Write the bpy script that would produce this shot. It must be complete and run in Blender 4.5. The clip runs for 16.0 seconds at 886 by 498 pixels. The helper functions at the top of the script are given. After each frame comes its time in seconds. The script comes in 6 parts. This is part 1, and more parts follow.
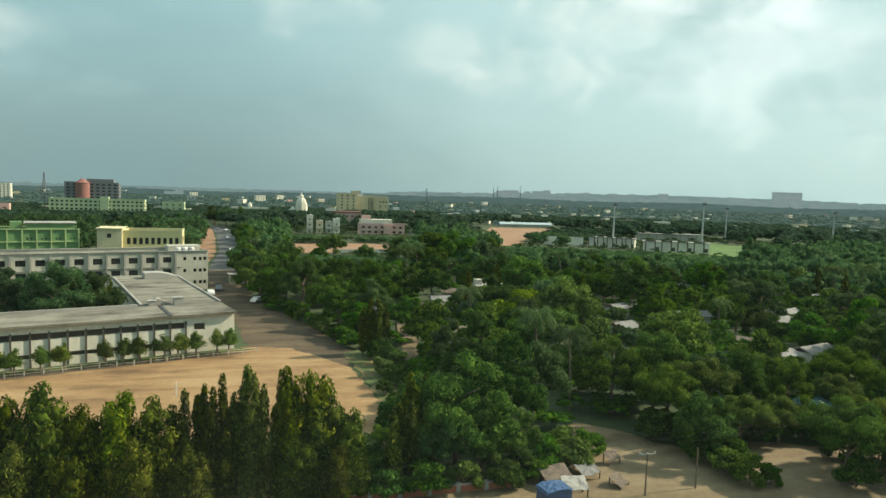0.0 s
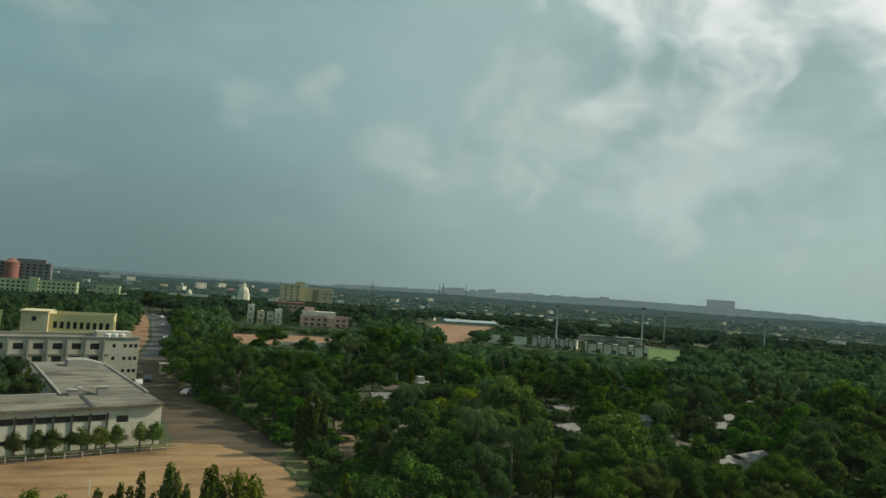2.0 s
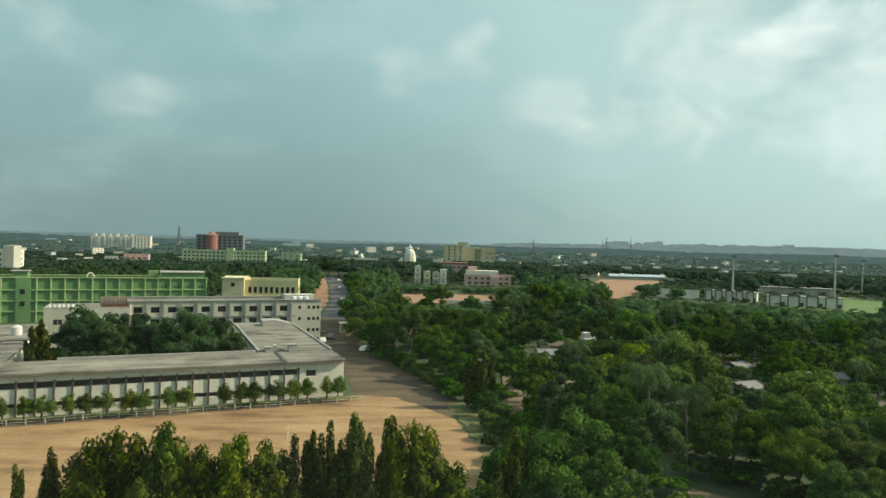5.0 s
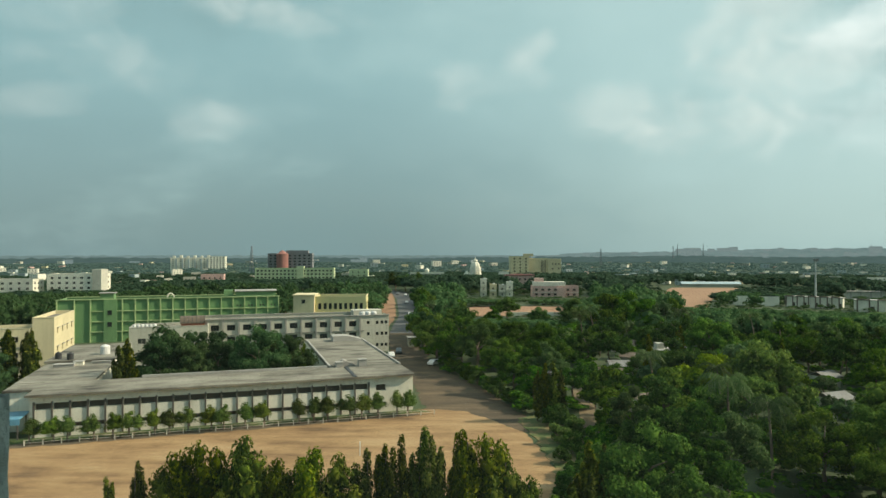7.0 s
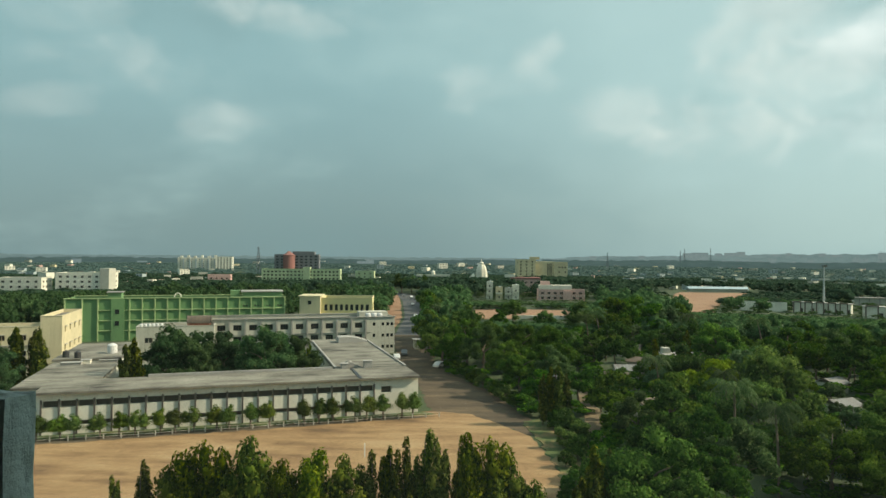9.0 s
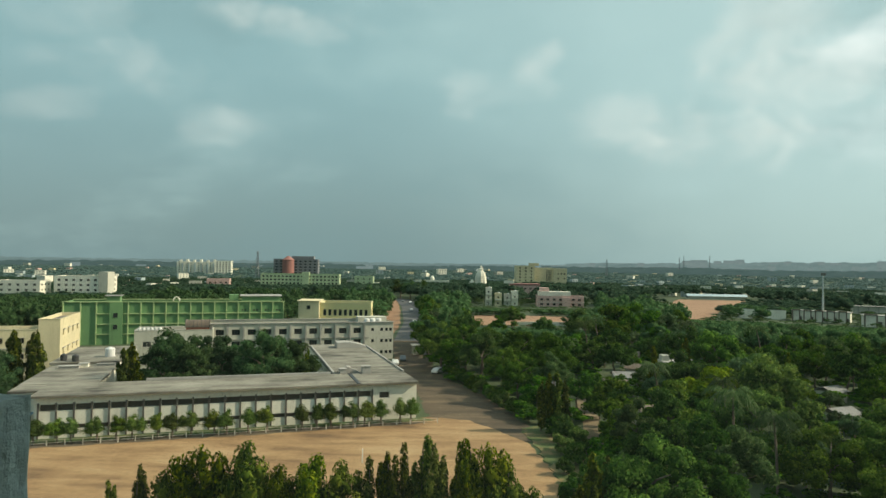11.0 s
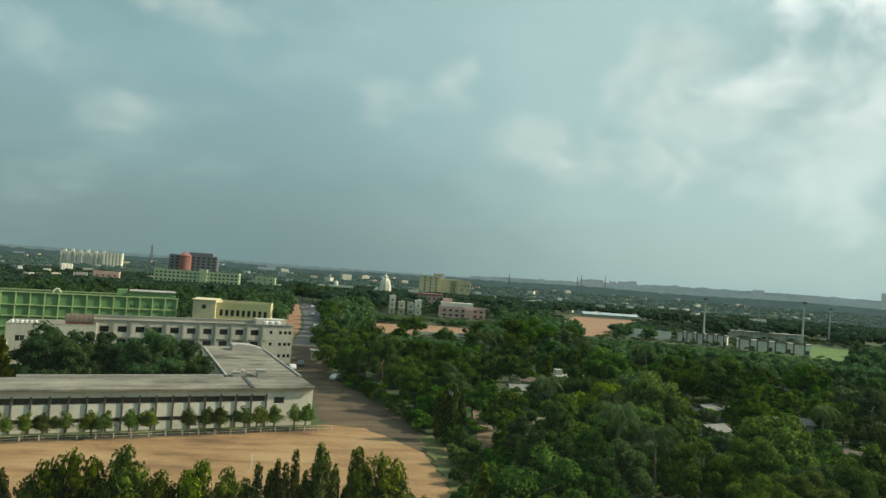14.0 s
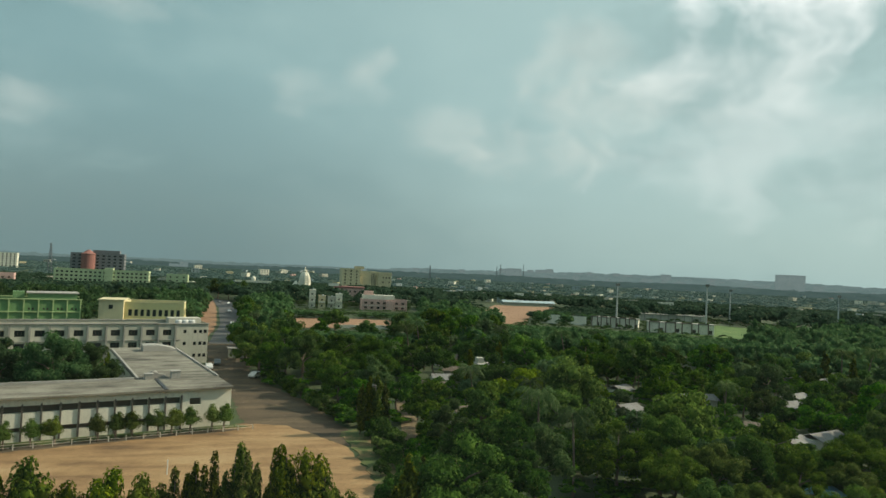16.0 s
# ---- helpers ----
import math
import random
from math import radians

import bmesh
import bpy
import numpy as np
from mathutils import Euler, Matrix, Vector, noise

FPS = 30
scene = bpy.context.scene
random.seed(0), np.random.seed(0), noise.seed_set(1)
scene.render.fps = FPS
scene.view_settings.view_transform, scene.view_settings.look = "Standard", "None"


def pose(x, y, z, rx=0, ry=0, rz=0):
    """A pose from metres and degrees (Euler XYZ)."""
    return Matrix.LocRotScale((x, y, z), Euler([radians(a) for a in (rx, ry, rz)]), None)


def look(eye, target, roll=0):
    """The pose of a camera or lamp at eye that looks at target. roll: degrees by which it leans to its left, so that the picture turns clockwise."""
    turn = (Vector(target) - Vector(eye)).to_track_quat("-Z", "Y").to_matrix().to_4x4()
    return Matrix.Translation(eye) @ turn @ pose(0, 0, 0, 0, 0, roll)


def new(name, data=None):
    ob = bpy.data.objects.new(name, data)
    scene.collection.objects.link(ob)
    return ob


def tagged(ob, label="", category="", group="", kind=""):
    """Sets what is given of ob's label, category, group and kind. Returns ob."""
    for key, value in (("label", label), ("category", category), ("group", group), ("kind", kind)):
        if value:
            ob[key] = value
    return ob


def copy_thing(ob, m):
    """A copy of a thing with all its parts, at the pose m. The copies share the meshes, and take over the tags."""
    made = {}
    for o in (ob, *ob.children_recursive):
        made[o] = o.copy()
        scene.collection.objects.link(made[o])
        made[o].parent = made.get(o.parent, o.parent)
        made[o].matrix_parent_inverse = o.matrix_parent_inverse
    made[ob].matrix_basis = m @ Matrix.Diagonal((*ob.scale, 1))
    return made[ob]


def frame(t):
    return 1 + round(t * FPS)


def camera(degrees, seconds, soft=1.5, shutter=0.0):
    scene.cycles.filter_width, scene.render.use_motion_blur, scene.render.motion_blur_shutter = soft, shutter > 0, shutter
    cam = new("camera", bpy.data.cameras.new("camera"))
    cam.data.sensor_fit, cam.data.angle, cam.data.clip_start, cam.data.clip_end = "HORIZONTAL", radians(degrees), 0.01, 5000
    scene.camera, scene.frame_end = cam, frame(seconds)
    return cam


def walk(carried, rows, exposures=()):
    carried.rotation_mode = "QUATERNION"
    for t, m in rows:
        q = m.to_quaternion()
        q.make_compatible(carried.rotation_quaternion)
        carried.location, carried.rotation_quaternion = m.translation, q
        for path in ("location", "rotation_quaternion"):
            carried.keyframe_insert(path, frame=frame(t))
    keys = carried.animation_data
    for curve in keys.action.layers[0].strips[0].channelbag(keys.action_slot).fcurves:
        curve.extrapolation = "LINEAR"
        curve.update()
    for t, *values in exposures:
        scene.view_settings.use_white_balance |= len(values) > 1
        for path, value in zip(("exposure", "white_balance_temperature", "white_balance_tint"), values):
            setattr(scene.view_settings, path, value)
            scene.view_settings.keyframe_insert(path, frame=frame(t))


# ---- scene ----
cam = camera(67.95, 16.0, soft=1.5)
EYE = 28.0
# seconds, x, y, z offset, then turn in degrees
PATH = [
    (0.0, -0.060, 0.0, 0.0, 85.21, -1.80, -14.91),
    (0.5, -0.060, 0.0, 0.0, 86.34, -2.03, -20.76),
    (1.0, -0.060, 0.0, 0.0, 84.27, -4.22, -19.54),
    (1.5, 0.000, 0.0, 0.0, 91.05, -4.33, -20.16),
    (1.8, 0.045, 0.0, 0.0, 93.30, -4.25, -19.95),
    (2.0, 0.000, 0.0, 0.0, 93.78, -4.05, -19.61),
    (2.5, 0.000, 0.0, 0.0, 89.85, -3.68, -18.26),
    (3.0, 0.000, 0.0, 0.0, 86.27, -0.70, -13.31),
    (3.5, 0.000, 0.0, 0.0, 87.79, -0.88, -10.62),
    (4.0, 0.000, 0.0, 0.0, 88.40, -1.03, -7.83),
    (4.2, 0.030, 0.0, 0.0, 88.88, -1.16, -7.36),
    (6.3, 0.050, 0.0, 0.0, 89.84, -0.69, -2.19),
    (6.5, 0.050, 0.0, 0.0, 90.20, -0.27, -1.57),
    (7.0, 0.026, 0.0, 0.0, 90.44, 0.00, 0.00),
    (7.5, 0.032, 0.0, 0.0, 90.46, 0.12, -0.12),
    (8.0, 0.050, 0.0, 0.0, 90.43, -0.26, -0.79),
    (8.5, 0.050, 0.0, 0.0, 90.90, -0.21, -1.40),
    (9.0, 0.000, 0.0, 0.0, 90.64, -0.53, 0.55),
    (9.2, 0.000, 0.0, 0.0, 91.03, -0.23, 0.43),
    (11.3, 0.005, 0.0, 0.0, 91.14, -1.12, 0.32),
    (11.5, 0.012, 0.0, 0.0, 91.15, -0.95, -1.03),
    (12.0, 0.030, 0.0, 0.0, 91.07, -1.97, -2.04),
    (12.5, 0.030, 0.0, 0.0, 91.17, -1.92, -2.82),
    (13.0, 0.030, 0.0, 0.0, 89.04, -3.04, -5.88),
    (13.5, 0.030, 0.0, 0.0, 89.19, -3.58, -8.55),
    (14.0, 0.030, 0.0, 0.0, 92.21, -4.17, -7.73),
    (14.5, 0.030, 0.0, 0.0, 91.56, -3.58, -7.98),
    (15.0, 0.030, 0.0, 0.0, 92.21, -3.79, -8.31),
    (15.5, 0.030, 0.0, 0.0, 91.83, -2.70, -9.90),
    (16.0, 0.030, 0.0, 0.0, 91.89, -2.76, -14.63),
]
walk(cam, [(t, pose(x, y, EYE + z, rx, ry, rz)) for t, x, y, z, rx, ry, rz in PATH],
     exposures=[(0.0, 0.33), (0.5, 0.39), (1.0, 0.31), (1.5, 0.08), (2.0, -0.47), (2.5, -0.23), (3.0, 0.22), (3.5, 0.22), (4.0, 0.21), (6.5, 0.13), (8.5, 0.10), (12.5, 0.04), (13.0, 0.02), (13.5, 0.24), (14.0, -0.02), (15.0, -0.09), (16.0, -0.14)])

# ---- world, sun ----
SUN_AZ, SUN_EL = 88.0, 35.0      # degrees to the right of +y, above the horizon


def direction(az, el):
    a, e = radians(az), radians(el)
    return Vector((math.sin(a) * math.cos(e), math.cos(a) * math.cos(e), math.sin(e)))


world = bpy.data.worlds.new("sky")
scene.world = world
world.use_nodes = True
wn, wl = world.node_tree.nodes, world.node_tree.links
wn.clear()


def wmath(op, a, b=None, c=None, clamp=False):
    n = wn.new("ShaderNodeMath")
    n.operation, n.use_clamp = op, clamp
    for i, v in enumerate((a, b, c)):
        if v is None:
            continue
        if isinstance(v, (int, float)):
            n.inputs[i].default_value = v
        else:
            wl.new(v, n.inputs[i])
    return n.outputs[0]


def wvec(op, a, b):
    n = wn.new("ShaderNodeVectorMath")
    n.operation = op
    wl.new(a, n.inputs[0])
    if isinstance(b, Vector):
        n.inputs[1].default_value = b
    else:
        wl.new(b, n.inputs[1])
    return n.outputs["Value"] if op == "DOT_PRODUCT" else n.outputs[0]


def wmix(fac, a, b):
    n = wn.new("ShaderNodeMix")
    n.data_type = "RGBA"
    for sock, v in ((n.inputs[0], fac), (n.inputs[6], a), (n.inputs[7], b)):
        if isinstance(v, (int, float)):
            sock.default_value = v
        elif isinstance(v, tuple):
            sock.default_value = (*v, 1)
        else:
            wl.new(v, sock)
    return n.outputs[2]


def wnoise(vec, scale, detail, rough=0.55):
    n = wn.new("ShaderNodeTexNoise")
    n.inputs["Scale"].default_value, n.inputs["Detail"].default_value, n.inputs["Roughness"].default_value = scale, detail, rough
    wl.new(vec, n.inputs["Vector"])
    return n


def wstep(x, lo, hi):
    n = wn.new("ShaderNodeMapRange")
    n.interpolation_type = "SMOOTHSTEP"
    wl.new(x, n.inputs[0])
    n.inputs[1].default_value, n.inputs[2].default_value = lo, hi
    return n.outputs[0]


coord = wn.new("ShaderNodeTexCoord").outputs["Generated"]
sep = wn.new("ShaderNodeSeparateXYZ")
wl.new(coord, sep.inputs[0])
height = sep.outputs[2]
# clouds are flattened towards the horizon
squash = wn.new("ShaderNodeMapping")
squash.inputs["Scale"].default_value = (1.0, 1.0, 2.2)
wl.new(coord, squash.inputs[0])
warp = wnoise(squash.outputs[0], 3.4, 3.0)
warped = wn.new("ShaderNodeVectorMath")
warped.operation = "MULTIPLY_ADD"
wl.new(warp.outputs["Color"], warped.inputs[0])
warped.inputs[1].default_value = (0.20, 0.20, 0.11)
wl.new(coord, warped.inputs[2])
bent = wvec("SUBTRACT", warped.outputs[0], Vector((0.10, 0.10, 0.055)))

nishita = wn.new("ShaderNodeTexSky")
nishita.sky_type, nishita.sun_disc = "NISHITA", False
nishita.sun_elevation, nishita.sun_rotation = radians(SUN_EL), radians(SUN_AZ)
nishita.air_density, nishita.dust_density = 1.0, 4.0
blue = wn.new("ShaderNodeVectorMath")
blue.operation = "SCALE"
wl.new(nishita.outputs[0], blue.inputs[0])
blue.inputs[3].default_value = 0.075

# thin cloud layer: darker and bluer away from the sun, whiter towards it
towards = wvec("DOT_PRODUCT", coord, direction(60, 24))
glow = wstep(towards, 0.35, 1.02)
low = wstep(height, 0.0, 0.30)
layer = wmix(low, (0.225, 0.340, 0.340), (0.300, 0.495, 0.500))
layer = wmix(wstep(height, 0.32, 0.95), layer, (0.62, 0.76, 0.74))
layer = wmix(wmath("MULTIPLY", glow, 0.80), layer, (0.58, 0.80, 0.76))
sky = wmix(0.86, blue.outputs[0], layer)
big = wnoise(squash.outputs[0], 2.3, 6.0, 0.6)
sky = wmix(wmath("MULTIPLY", wstep(big.outputs[0], 0.50, 0.72), 0.34), sky, (0.50, 0.69, 0.67))
sky = wmix(wmath("MULTIPLY", wstep(big.outputs[0], 0.52, 0.34), 0.30), sky, (0.195, 0.320, 0.330))
fine = wnoise(bent, 10.0, 4.0, 0.52)
CLOUDS = [  # azimuth, elevation, half width, half height, strength
    (-14.2, 19.4, 4.2, 1.5, 0.50), (-20.5, 10.6, 2.2, 1.1, 0.36), (-26.5, 14.6, 4.0, 1.4, 0.30), (-30.0, 20.0, 3.0, 2.0, 0.25),
    (-31.5, 11.5, 2.2, 0.9, 0.22), (14.0, 11.8, 2.4, 1.6, 0.40), (21.5, 10.8, 4.6, 1.7, 0.60), (4.6, 15.2, 3.0, 1.4, 0.34),
    (7.4, 16.8, 1.6, 1.0, 0.40), (29.5, 14.3, 5.5, 2.0, 0.56), (26.5, 19.0, 4.0, 2.6, 0.45), (40.0, 11.5, 7.0, 5.0, 0.45),
    (47.5, 24.0, 11.0, 4.6, 1.0), (50.0, 30.0, 9.0, 5.0, 1.0), (38.0, 16.5, 6.0, 2.2, 0.55)]
for az, el, rw, rh, gain in CLOUDS:
    c = direction(az, el)
    right = Vector((c.y, -c.x, 0)).normalized()
    up = right.cross(c)
    a = wvec("DOT_PRODUCT", bent, right / math.sin(radians(rw)) * 0.72)
    b = wvec("DOT_PRODUCT", bent, up / math.sin(radians(rh)) * 0.72)
    ahead = wmath("GREATER_THAN", wvec("DOT_PRODUCT", coord, c), 0.5)
    r2 = wmath("ADD", wmath("MULTIPLY", a, a), wmath("MULTIPLY", b, b))
    r2 = wmath("ADD", r2, wmath("MULTIPLY_ADD", fine.outputs[0], -5.2, 2.75))
    f = wmath("MULTIPLY", wmath("MULTIPLY", wstep(r2, 1.7, -0.7), ahead), gain)
    sky = wmix(f, sky, (0.74, 0.82, 0.76) if az < 35 else (0.86, 0.96, 0.92) if az < 45 else (1.16, 1.22, 1.18))
bg = wn.new("ShaderNodeBackground")
wl.new(sky, bg.inputs[0])
bg.inputs[1].default_value = 1.0
wl.new(bg.outputs[0], wn.new("ShaderNodeOutputWorld").inputs[0])

sun = new("sun", bpy.data.lights.new("sun", "SUN"))
sun.data.energy, sun.data.angle, sun.data.color = 4.8, radians(2.0), (1.0, 0.89, 0.66)
sun.matrix_world = look(direction(SUN_AZ, SUN_EL) * 100, (0, 0, 0))

# ---- materials ----
def nodes_of(name):
    m = bpy.data.materials.new(name)
    m.use_nodes = True
    nt = m.node_tree
    return m, nt.nodes, nt.links, nt.nodes["Principled BSDF"]


def ramp(nd, lk, fac, stops):
    n = nd.new("ShaderNodeValToRGB")
    while len(n.color_ramp.elements) < len(stops):
        n.color_ramp.elements.new(0.5)
    for e, (p, c) in zip(n.color_ramp.elements, stops):
        e.position, e.color = p, (*c, 1)
    lk.new(fac, n.inputs[0])
    return n.outputs[0]


def tex(nd, lk, vec, scale, detail=5.0, rough=0.6):
    n = nd.new("ShaderNodeTexNoise")
    n.inputs["Scale"].default_value, n.inputs["Detail"].default_value, n.inputs["Roughness"].default_value = scale, detail, rough
    lk.new(vec, n.inputs["Vector"])
    return n.outputs[0]


def blend(nd, lk, fac, a, b, mode="MIX"):
    n = nd.new("ShaderNodeMix")
    n.data_type, n.blend_type = "RGBA", mode
    for sock, v in ((n.inputs[0], fac), (n.inputs[6], a), (n.inputs[7], b)):
        if isinstance(v, (int, float)):
            sock.default_value = v
        elif isinstance(v, tuple):
            sock.default_value = (*v, 1)
        else:
            lk.new(v, sock)
    return n.outputs[2]


def coords(nd, lk, stretch=(1, 1, 1)):
    """Object coordinates, in metres."""
    m = nd.new("ShaderNodeMapping")
    m.inputs["Scale"].default_value = stretch
    lk.new(nd.new("ShaderNodeTexCoord").outputs["Object"], m.inputs[0])
    return m.outputs[0]


def relief(nd, lk, bsdf, h, strength, dist):
    b = nd.new("ShaderNodeBump")
    b.inputs["Strength"].default_value, b.inputs["Distance"].default_value = strength, dist
    lk.new(h, b.inputs["Height"])
    lk.new(b.outputs[0], bsdf.inputs["Normal"])


def surface(name, base, stain, rough=0.85, big=0.12, small=2.5, amount=0.6, streaks=False, metal=0.0, bump=0.3):
    """A weathered surface: base colour with stains at two scales, streaks down a wall if wanted."""
    m, nd, lk, bs = nodes_of(name)
    v = coords(nd, lk)
    n1, n2 = tex(nd, lk, v, big, 6), tex(nd, lk, v, small, 6)
    col = blend(nd, lk, 0.0, base, stain)
    f1 = ramp(nd, lk, n1, [(0.40, (0, 0, 0)), (0.68, (amount,) * 3)])
    col = blend(nd, lk, f1, base, stain)
    f2 = ramp(nd, lk, n2, [(0.35, (0, 0, 0)), (0.8, (amount * 0.6,) * 3)])
    col = blend(nd, lk, f2, col, stain)
    if streaks:
        n3 = tex(nd, lk, coords(nd, lk, (1.6, 1.6, 0.12)), 1.0, 4)
        col = blend(nd, lk, ramp(nd, lk, n3, [(0.5, (0, 0, 0)), (0.75, (amount,) * 3)]), col, stain)
    info = nd.new("ShaderNodeObjectInfo")
    hsv = nd.new("ShaderNodeHueSaturation")
    lk.new(col, hsv.inputs["Color"])
    mr = nd.new("ShaderNodeMapRange")
    lk.new(info.outputs["Random"], mr.inputs[0])
    mr.inputs[3].default_value, mr.inputs[4].default_value = 0.92, 1.06
    lk.new(mr.outputs[0], hsv.inputs["Value"])
    lk.new(hsv.outputs[0], bs.inputs["Base Color"])
    bs.inputs["Roughness"].default_value, bs.inputs["Metallic"].default_value = rough, metal
    relief(nd, lk, bs, n2, bump, 0.03)
    return m


def foliage(name, dark, light, tip, trans=0.25):
    """Leaves: colour by leaf and by tree, with light passing through."""
    m, nd, lk, bs = nodes_of(name)
    geo, info = nd.new("ShaderNodeNewGeometry"), nd.new("ShaderNodeObjectInfo")
    col = ramp(nd, lk, geo.outputs["Random Per Island"], [(0.0, dark), (0.55, light), (1.0, tip)])
    pos = nd.new("ShaderNodeTexCoord").outputs["Object"]
    col = blend(nd, lk, ramp(nd, lk, tex(nd, lk, pos, 0.45, 3), [(0.38, (0, 0, 0)), (0.66, (0.55,) * 3)]), col, dark)
    hsv = nd.new("ShaderNodeHueSaturation")
    for key, lo, hi in (("Hue", 0.474, 0.518), ("Value", 0.56, 1.36), ("Saturation", 0.86, 1.08)):
        mr = nd.new("ShaderNodeMapRange")
        if key == "Value":
            lk.new(info.outputs["Random"], mr.inputs[0])
        else:
            fr = nd.new("ShaderNodeMath")
            fr.operation = "FRACT"
            mu = nd.new("ShaderNodeMath")
            mu.operation = "MULTIPLY"
            lk.new(info.outputs["Random"], mu.inputs[0])
            mu.inputs[1].default_value = 7.3 if key == "Hue" else 13.7
            lk.new(mu.outputs[0], fr.inputs[0])
            lk.new(fr.outputs[0], mr.inputs[0])
        mr.inputs[3].default_value, mr.inputs[4].default_value = lo, hi
        lk.new(mr.outputs[0], hsv.inputs[key])
    lk.new(col, hsv.inputs["Color"])
    lk.new(hsv.outputs[0], bs.inputs["Base Color"])
    bs.inputs["Roughness"].default_value = 0.8
    bs.inputs["Specular IOR Level"].default_value = 0.05
    tr = nd.new("ShaderNodeBsdfTranslucent")
    lk.new(hsv.outputs[0], tr.inputs[0])
    mx = nd.new("ShaderNodeMixShader")
    mx.inputs[0].default_value = trans
    lk.new(bs.outputs[0], mx.inputs[1])
    lk.new(tr.outputs[0], mx.inputs[2])
    lk.new(mx.outputs[0], nd["Material Output"].inputs[0])
    return m


LEAF = foliage("broad_leaves", (0.022, 0.058, 0.008), (0.058, 0.136, 0.014), (0.135, 0.235, 0.026), 0.42)
LEAF_LIGHT = foliage("light_leaves", (0.036, 0.084, 0.014), (0.086, 0.172, 0.024), (0.160, 0.250, 0.036), 0.42)
LEAF_ASHOKA = foliage("mast_tree_leaves", (0.024, 0.044, 0.003), (0.082, 0.122, 0.007), (0.205, 0.230, 0.014), 0.35)
LEAF_LIME = foliage("lime_leaves", (0.070, 0.130, 0.008), (0.130, 0.220, 0.012), (0.200, 0.290, 0.020), 0.35)
LEAF_PALM = foliage("palm_leaves", (0.026, 0.060, 0.014), (0.060, 0.110, 0.030), (0.150, 0.190, 0.080), 0.3)
LEAF_DUSTY = foliage("dusty_leaves", (0.034, 0.074, 0.026), (0.078, 0.142, 0.050), (0.130, 0.200, 0.080), 0.42)
LEAF_OLIVE = foliage("olive_leaves", (0.048, 0.092, 0.012), (0.105, 0.170, 0.022), (0.170, 0.235, 0.036), 0.42)
# deep green, lifted and blued in part to paint in haze
LEAF_DEEP = foliage("deep_green_leaves", (0.032, 0.072, 0.026), (0.064, 0.122, 0.044), (0.105, 0.165, 0.066), 0.42)
# greyed towards blue: distance haze mixed into the leaf colour
LEAF_FAR = foliage("haze_tinted_leaves", (0.038, 0.080, 0.048), (0.058, 0.108, 0.064), (0.080, 0.134, 0.080), 0.45)
BARK = surface("bark", (0.16, 0.12, 0.085), (0.07, 0.055, 0.04), big=0.8, small=6)
LIME_WASH = surface("lime_wash", (0.62, 0.58, 0.50), (0.30, 0.22, 0.15), big=1.2, small=6)
WHITE = surface("white_paint", (0.80, 0.77, 0.64), (0.46, 0.43, 0.35), big=0.15, small=1.2, amount=0.40, streaks=True)
GREY_WALL = surface("grey_wall", (0.52, 0.51, 0.42), (0.27, 0.26, 0.22), big=0.12, small=1.0, amount=0.5, streaks=True)
CREAM = surface("cream_paint", (0.66, 0.58, 0.36), (0.40, 0.34, 0.22), amount=0.45, streaks=True)
YELLOW = surface("yellow_paint", (0.66, 0.60, 0.30), (0.42, 0.37, 0.20), amount=0.45, streaks=True)
GREEN = surface("green_paint", (0.150, 0.285, 0.115), (0.095, 0.180, 0.080), amount=0.5, streaks=True)
PALE_GREEN = surface("pale_green_paint", (0.50, 0.58, 0.34), (0.34, 0.40, 0.24), amount=0.5, streaks=True)
LIME_TRIM = surface("lime_trim", (0.36, 0.46, 0.21), (0.24, 0.31, 0.15), amount=0.5)
PINK = surface("pink_paint", (0.68, 0.44, 0.38), (0.46, 0.31, 0.27), amount=0.5, streaks=True)
RED = surface("red_paint", (0.30, 0.13, 0.11), (0.20, 0.10, 0.085), amount=0.5)
SLATE = surface("slate_cladding", (0.19, 0.20, 0.21), (0.12, 0.13, 0.14), amount=0.5)
# dark brown for doors and frames; behind openings it paints their shade
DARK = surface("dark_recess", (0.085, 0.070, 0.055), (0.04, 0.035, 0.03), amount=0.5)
COLUMN = surface("dark_column", (0.10, 0.088, 0.074), (0.05, 0.045, 0.04), amount=0.6)
CONCRETE = surface("concrete", (0.36, 0.35, 0.32), (0.18, 0.17, 0.15), small=2.0)
TIN = surface("tin_sheet", (0.20, 0.205, 0.20), (0.12, 0.10, 0.085), rough=0.8, big=0.4, small=2.0)
THATCH = surface("old_tiles", (0.155, 0.120, 0.090), (0.085, 0.068, 0.055), big=0.5, small=3)
BLUE_SHEET = surface("blue_sheet", (0.11, 0.30, 0.44), (0.06, 0.15, 0.20), rough=0.45, big=0.4, small=2)
BLUE_PAINT = surface("blue_paint", (0.045, 0.105, 0.24), (0.03, 0.05, 0.10), rough=0.4, big=0.6, small=3)
STEEL = surface("galvanised_steel", (0.50, 0.52, 0.52), (0.32, 0.32, 0.31), rough=0.45, metal=0.6)
TANK = surface("tank_plastic", (0.70, 0.70, 0.68), (0.45, 0.44, 0.40), rough=0.5, amount=0.35)
BLACK = surface("black_plastic", (0.03, 0.03, 0.032), (0.05, 0.05, 0.05), rough=0.5)
ASPHALT = surface("asphalt", (0.105, 0.105, 0.105), (0.055, 0.055, 0.055), big=0.06, small=1.0)
PLASTER_OLD = surface("weathered_plaster", (0.36, 0.46, 0.45), (0.15, 0.19, 0.19), big=3, small=18, bump=0.8)
WIRE = surface("wire_sheath", (0.025, 0.025, 0.025), (0.035, 0.035, 0.035), rough=0.95)
GLASS, _n, _l, _b = nodes_of("window_glass")
